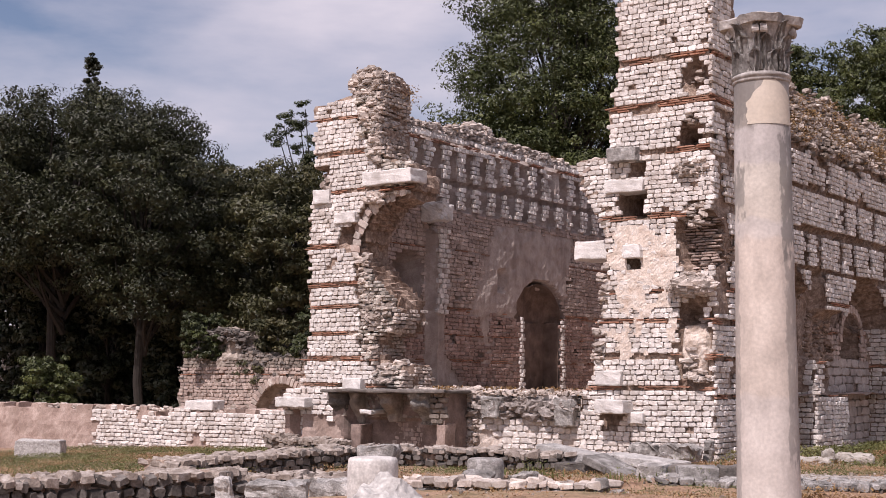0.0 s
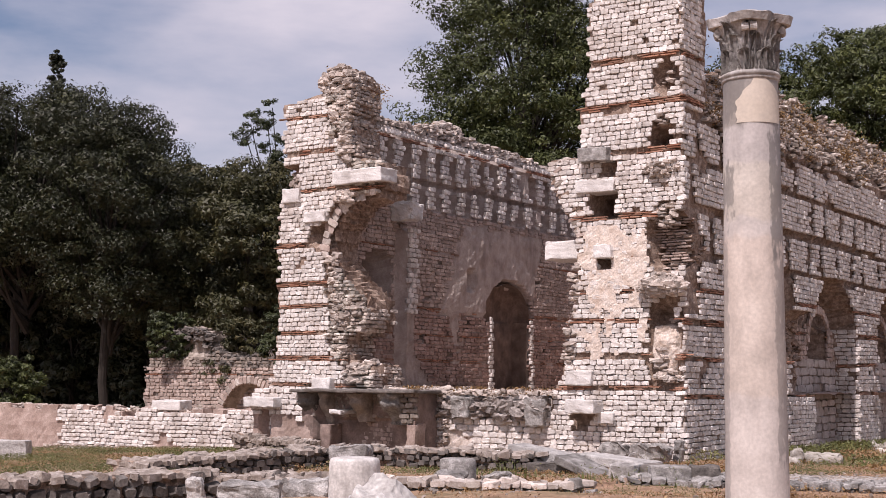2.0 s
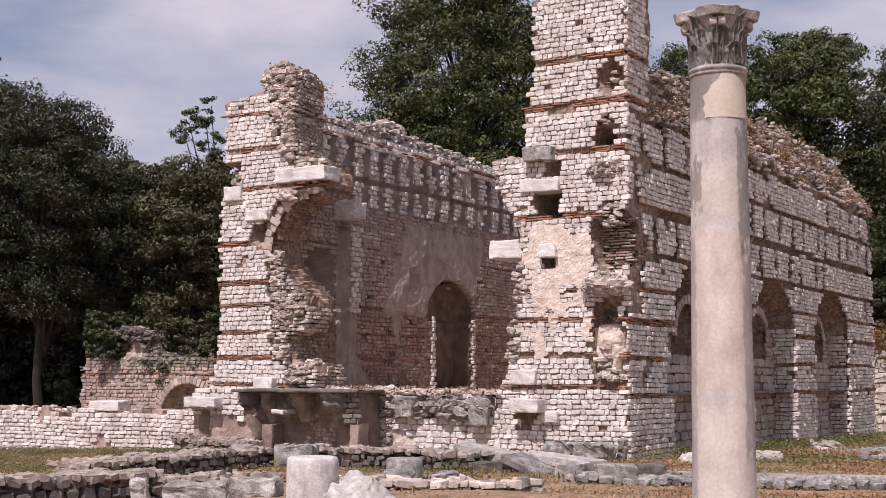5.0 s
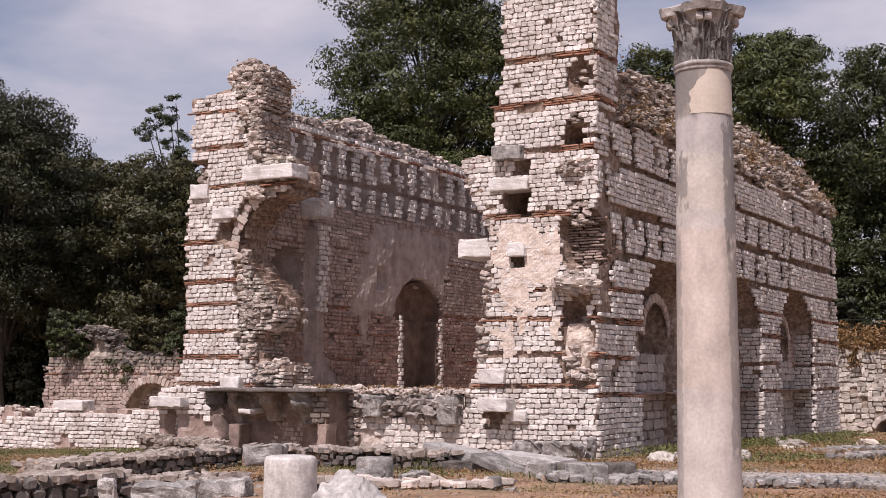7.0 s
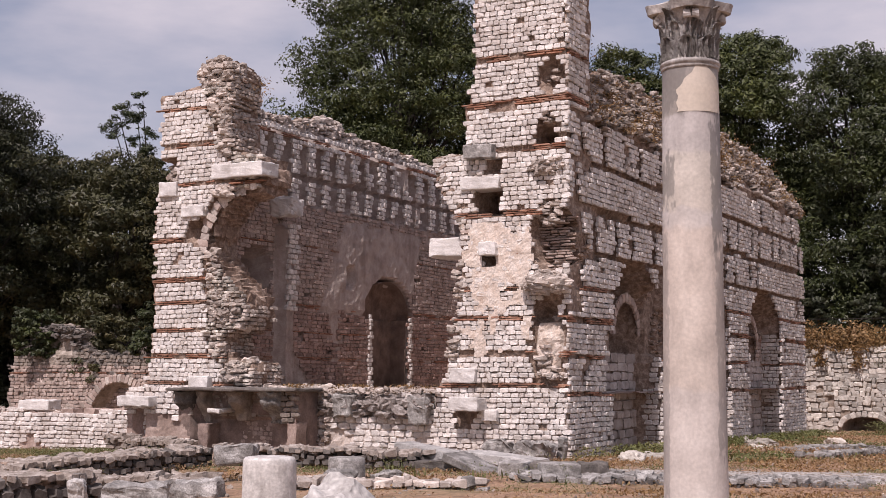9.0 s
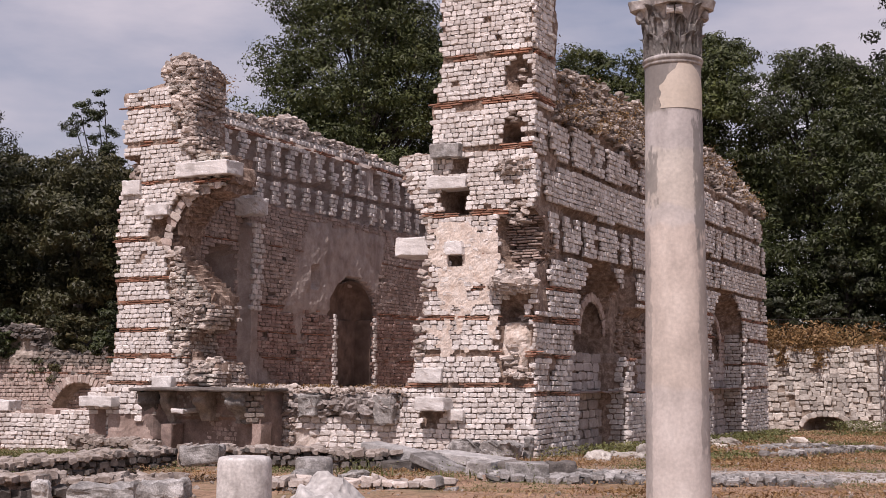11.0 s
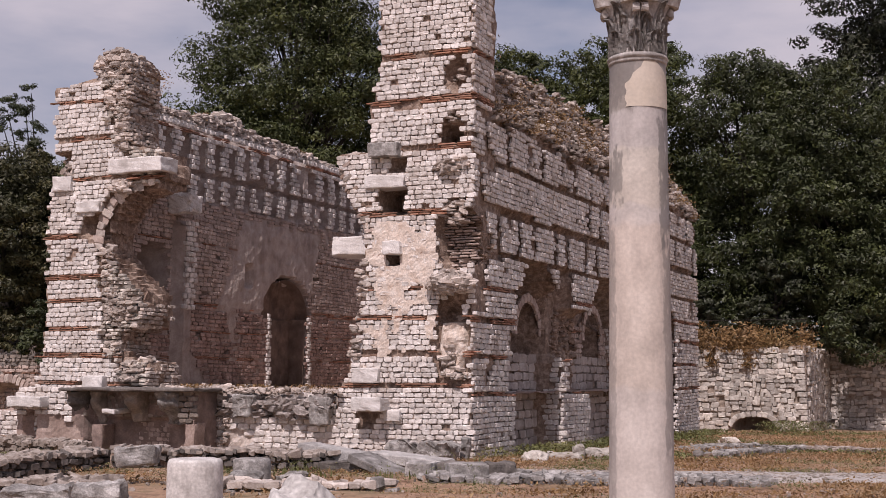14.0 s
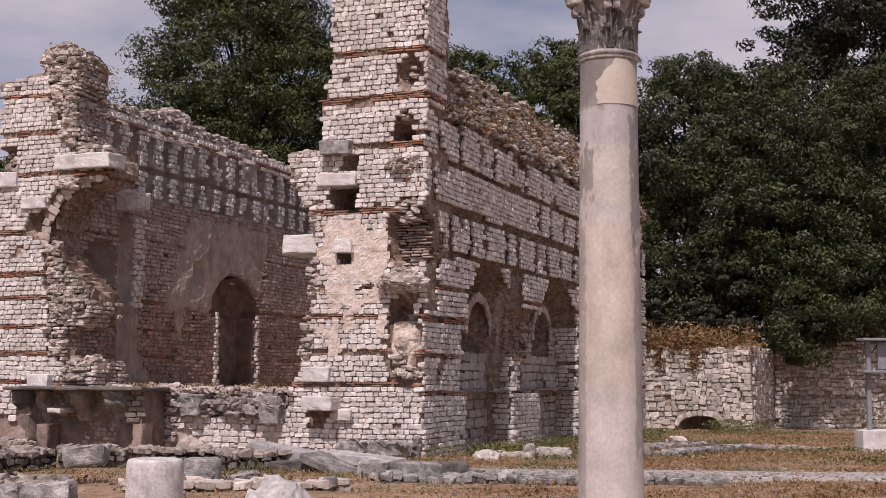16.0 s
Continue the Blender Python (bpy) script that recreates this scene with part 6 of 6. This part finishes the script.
tree(OAK, (-66.0, 50.0, 0.0), 14.0, 6.5, LEAF_CYPRESS_SHADE, "dark tree deep in the wood", 18000, 0.0, 16, 0.26, 34)
tree(OAK, (-32.0, 56.0, 0.0), 10.5, 5.0, LEAF_CYPRESS_SHADE, "dark tree deep in the wood", 22000, 0.0, 17, 0.22, 34)
# Undergrowth: the darkest leaf colour stands for the shade under the canopy.
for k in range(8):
    tree("shrub", (-66.0 + 3.6 * k + (k % 2), 50.5 + 1.2 * (k % 2), -1.0), 7.5 + (k % 3), 3.4, LEAF_CYPRESS_SHADE, "dense undergrowth, leaves darkened for the shade of the wood", 11000, 0.0, 80 + k, 0.22, 26, 10, lambda h: 1.0 - 0.4 * h, "shrub")
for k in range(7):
    tree("shrub", (-56.0 + 2.5 * k, 39.2 + 1.6 * (k % 2), -1.0), 6.0 + (k % 3) * 0.8, 2.3, LEAF_CYPRESS_SHADE, "dense undergrowth, leaves darkened for the shade of the wood", 9000, 0.0, 120 + k, 0.2, 26, 10, lambda h: 1.0 - 0.35 * h, "shrub")
tree("shrub", (-35.6, 27.8, -0.7), 2.9, 1.7, LEAF_MID, "green bush behind the low wall", 9000, 0.0, 30, 0.1, 20, 10, lambda h: 1.0 - 0.5 * h, "shrub")
tree("shrub", (-29.3, 32.6, 1.6), 1.9, 1.5, LEAF_YELLOW, "leafy growth hanging over the ruined chamber", 7000, 0.0, 31, 0.1, 16, 10, lambda h: 1.0 - 0.3 * h, "shrub")
tree("shrub", (-32.2, 31.6, 2.3), 1.5, 1.0, LEAF_DARK, "dark ivy growing over the ruined chamber", 6000, 0.0, 33, 0.09, 16, 10, lambda h: 1.0 - 0.3 * h, "shrub")
tree("shrub", (-26.6, 31.4, 1.9), 1.9, 1.3, LEAF_DARK, "dark leaves hanging over the ruined chamber", 8000, 0.0, 34, 0.09, 18, 10, lambda h: 1.0 - 0.3 * h, "shrub")
# trees beyond the long wall and above the retaining wall
tree(OAK, (-21.5, 62.0, 2.5), 15.4, 4.9, LEAF_MID, "green tree behind the long wall", 62000, 0.1, 40, 0.15, 50)
tree(OAK, (-16.0, 60.0, 2.5), 15.4, 4.7, LEAF_MID, "green tree behind the long wall", 62000, 0.1, 41, 0.15, 50)
tree(OAK, (-11.0, 58.5, 2.5), 13.6, 4.8, LEAF_DARK, "dark green tree above the retaining wall", 56000, 0.1, 42, 0.14, 70)
tree(OAK, (-7.2, 57.5, 2.5), 12.6, 4.2, LEAF_DARK, "dark green tree above the retaining wall", 46000, 0.1, 43, 0.14, 60)
tree(OAK, (-2.6, 60.0, 2.5), 13.2, 4.6, LEAF_DARK, "dark green tree above the retaining wall", 46000, 0.08, 44, 0.14, 60)
tree(OAK, (3.0, 62.0, 2.5), 14.5, 5.0, LEAF_DARK, "dark green tree above the retaining wall", 36000, 0.08, 45, 0.17, 30)
tree("conifer", (-4.7, 66.5, 2.5), 30.0, 4.6, LEAF_CYPRESS_SHADE, "very tall dark conifer behind the trees", 70000, 0.1, 46, 0.2, 130, 14, lambda h: min(1, (1.08 - h) * 3))
tree("conifer", (2.0, 69.0, 2.5), 29.0, 4.4, LEAF_CYPRESS_SHADE, "very tall dark conifer behind the trees", 40000, 0.1, 47, 0.24, 100, 14, lambda h: min(1, (1.08 - h) * 3))
tree(OAK, (-27.0, 66.0, 2.5), 13.0, 5.0, LEAF_DARK, "dark green tree far behind the ruin", 24000, 0.05, 48, 0.2, 26)
tree(OAK, (-5.8, 57.2, 2.7), 9.5, 4.8, LEAF_DARK, "dark tree leaning over the corner of the retaining walls", 46000, 0.06, 49, 0.13, 34, 14, lambda h: 1.0 - 0.3 * h)
# Black shade beneath these trees is put into the shrubs' leaf colour.
for k, (x, y, h, r) in enumerate(((-12.5, 54.5, 2.6, 1.8), (-9.0, 55.0, 3.4, 2.0), (-6.0, 56.0, 3.6, 2.2), (-2.0, 58.5, 3.4, 2.4), (2.0, 59.0, 3.6, 2.4))):
    tree("shrub", (x, y, 2.6), h * 1.15, r, LEAF_CYPRESS_SHADE, "undergrowth beneath the trees, leaves darkened for their shade", 12000, 0.0, 60 + k, 0.12, 18, 10, lambda h: 1.0 - 0.5 * h, "shrub")


# ---- grass and weeds ----
def blades(name, spots, mat, label, seed=0):
    """Tufts of thin bent blades. spots: (x, y, z, spread, height, how many)."""
    g = np.random.default_rng(seed)
    vs, fs, n = [], [], 0
    for x, y, z, spread, height, many in spots:
        for _ in range(many):
            px, py = x + g.normal() * spread, y + g.normal() * spread
            pz = (ground_z(px, py) if z is None else z) - 0.03
            h = height * g.uniform(0.5, 1.25)
            a, lean, w = g.uniform(0, 6.28), g.uniform(0.05, 0.5) * h, 0.008 + 0.012 * g.random()
            dx, dy = math.cos(a), math.sin(a)
            vs += [(px - dy * w, py + dx * w, pz), (px + dy * w, py - dx * w, pz),
                   (px + dx * lean * 0.4 + dy * w * 0.8, py + dy * lean * 0.4 - dx * w * 0.8, pz + h * 0.6), (px + dx * lean * 0.4 - dy * w * 0.8, py + dy * lean * 0.4 + dx * w * 0.8, pz + h * 0.6), (px + dx * lean, py + dy * lean, pz + h)]
            fs += [(n, n + 1, n + 2, n + 3), (n + 3, n + 2, n + 4)]
            n += 5
    ob = new(name, mesh_from(name, vs, fs, mat))
    return tagged(ob, label, "grass", kind="stuff")


def ground_cover(name, spots, mat, label, seed=0, size=0.016):
    """Low weeds as many tiny leaf sprays. spots: (x, y, z or None, spread, height, how many)."""
    g = np.random.default_rng(seed)
    pts, sz = [], []
    for x, y, z, spread, height, many in spots:
        p = np.stack([x + g.normal(size=many) * spread, y + g.normal(size=many) * spread, height * g.random(many) ** 1.3], 1)
        p[:, 2] += np.array([ground_z(a, b) for a, b in p[:, :2]]) if z is None else z
        pts.append(p)
        sz.append(size * g.uniform(0.5, 1.4, many))
    ob = new(name, leaf_mesh(name, np.concatenate(pts), np.concatenate(sz), mat, seed, 0.3))
    return tagged(ob, label, "grass", kind="stuff")


gr = random.Random(4)
green, straw, rust, bladed, far, far_green, far_straw = [], [], [], [], [], [], []
for _ in range(3600):
    x, y = gr.uniform(-27, -13.5), gr.uniform(11, 23.8)
    q = noise.noise(Vector((x * 0.35, y * 0.35, 2)))
    (green if q + gr.uniform(-0.35, 0.35) > -0.3 else straw).append((x, y, None, 0.2, 0.14 if q > 0.2 else 0.09, 42))
for _ in range(3600):
    x, y = gr.uniform(-13.5, 5), gr.triangular(12.5, 37, 18)
    if x < -9.4 and y > 22.4 or 18.4 < y - 0.36 * (x + 4.7) < 20.5 and x > -7.6 and gr.random() < 0.8:
        continue
    q = noise.noise(Vector((x * 0.5, y * 0.5, 9)))
    (green if q > 0.15 else straw if gr.random() < 0.85 else rust).append((x, y, None, 0.22, 0.06, 48))
for _ in range(2200):
    x, y = gr.uniform(-9.2, 6), gr.uniform(24, 49)
    (far_straw if noise.noise(Vector((x * 0.4, y * 0.4, 5))) < 0.05 else far_green).append((x, y, None, 0.3, 0.1, 26))
for _ in range(160):
    y = gr.uniform(23.3, 43)
    far_green.append((-9.3 + gr.uniform(-0.2, 0.6), y, None, 0.2, 0.22, 70))
for x, y in ((-10.1, 17.2), (-9.9, 16.7), (-9.4, 16.5), (-10.4, 17.5), (-8.4, 16.7), (-7.9, 16.8), (-7.3, 17.0), (-9.5, 21.0), (-9.0, 21.6)):
    green.append((x, y, None, 0.14, 0.24, 90))
    bladed.append((x, y, None, 0.14, 0.16, 9))
for _ in range(30):
    far_green.append((gr.uniform(-8.0, -6.0), gr.uniform(45.5, 48.5), None, 0.3, 0.45, 110))
for x in (-2.9, -2.4, 1.0):
    far_green.append((x, 48.0, None, 0.5, 0.9, 500))
for _ in range(120):
    x = gr.uniform(-15, -7.2)
    (far if x < -9.0 or gr.random() < 0.5 else green).append((x, gr.uniform(49.6, 51.4), 2.6, 0.25, gr.uniform(0.4, 1.2), 150))
for x in (-10.6, -9.2, -8.5, -8.3):
    (far if x < -9 else green).append((x, 49.62, 2.0, 0.13, 0.8, 260))
for _ in range(110):
    far.append((gr.uniform(-6, 8), gr.uniform(56.4, 58.2), 2.8, 0.35, 0.8, 130))
blades("grass_blades", bladed, GRASS, "tufts of longer green grass among the blocks", 1)
ground_cover("grass", green, GRASS, "patches of short green grass", 1)
ground_cover("dry_grass", straw, STRAW, "patches of dry straw-coloured grass", 2)
for k in range(110):
    y = 24.4 + 18.2 * gr.random()
    z = gr.uniform(6.9, ew_top(y))
    rust.append((-9.72 - max(0, z - 7) * 0.45 + 0.03, y, z - 0.1, 0.13, gr.uniform(0.15, 0.45), 70))
for k in range(30):
    y = 24.4 + 9 * gr.random()
    rust.append((-19.0 - 0.4 * gr.random(), y, ww_top(y) - 0.08, 0.1, 0.2, 50))
for x, z in ((-18.9, 8.2), (-18.7, 8.2), (-18.2, 8.15), (-17.4, 7.9), (-18.9, 8.5), (-9.9, 8.1), (-10.0, 8.0)):
    rust.append((x, 23.7 if x < -15 else 24.5, z, 0.1, 0.5, 90))
for _ in range(40):
    rust.append((gr.uniform(-16.5, -12.7), gr.uniform(23.3, 24.2), 1.28, 0.12, 0.16, 40))
ground_cover("dry_weeds", rust, RUST, "dry orange-brown weeds on the wall tops", 3, 0.034)
ground_cover("far_grass", far_green, GRASS, "green weeds along the foot of the walls", 5, 0.034)
ground_cover("far_dry_grass", far_straw, STRAW, "straw-coloured grass over the open ground", 6, 0.03)
ground_cover("bank_weeds", far, RUST, "tall dry orange-brown weeds above the retaining walls", 4, 0.075)
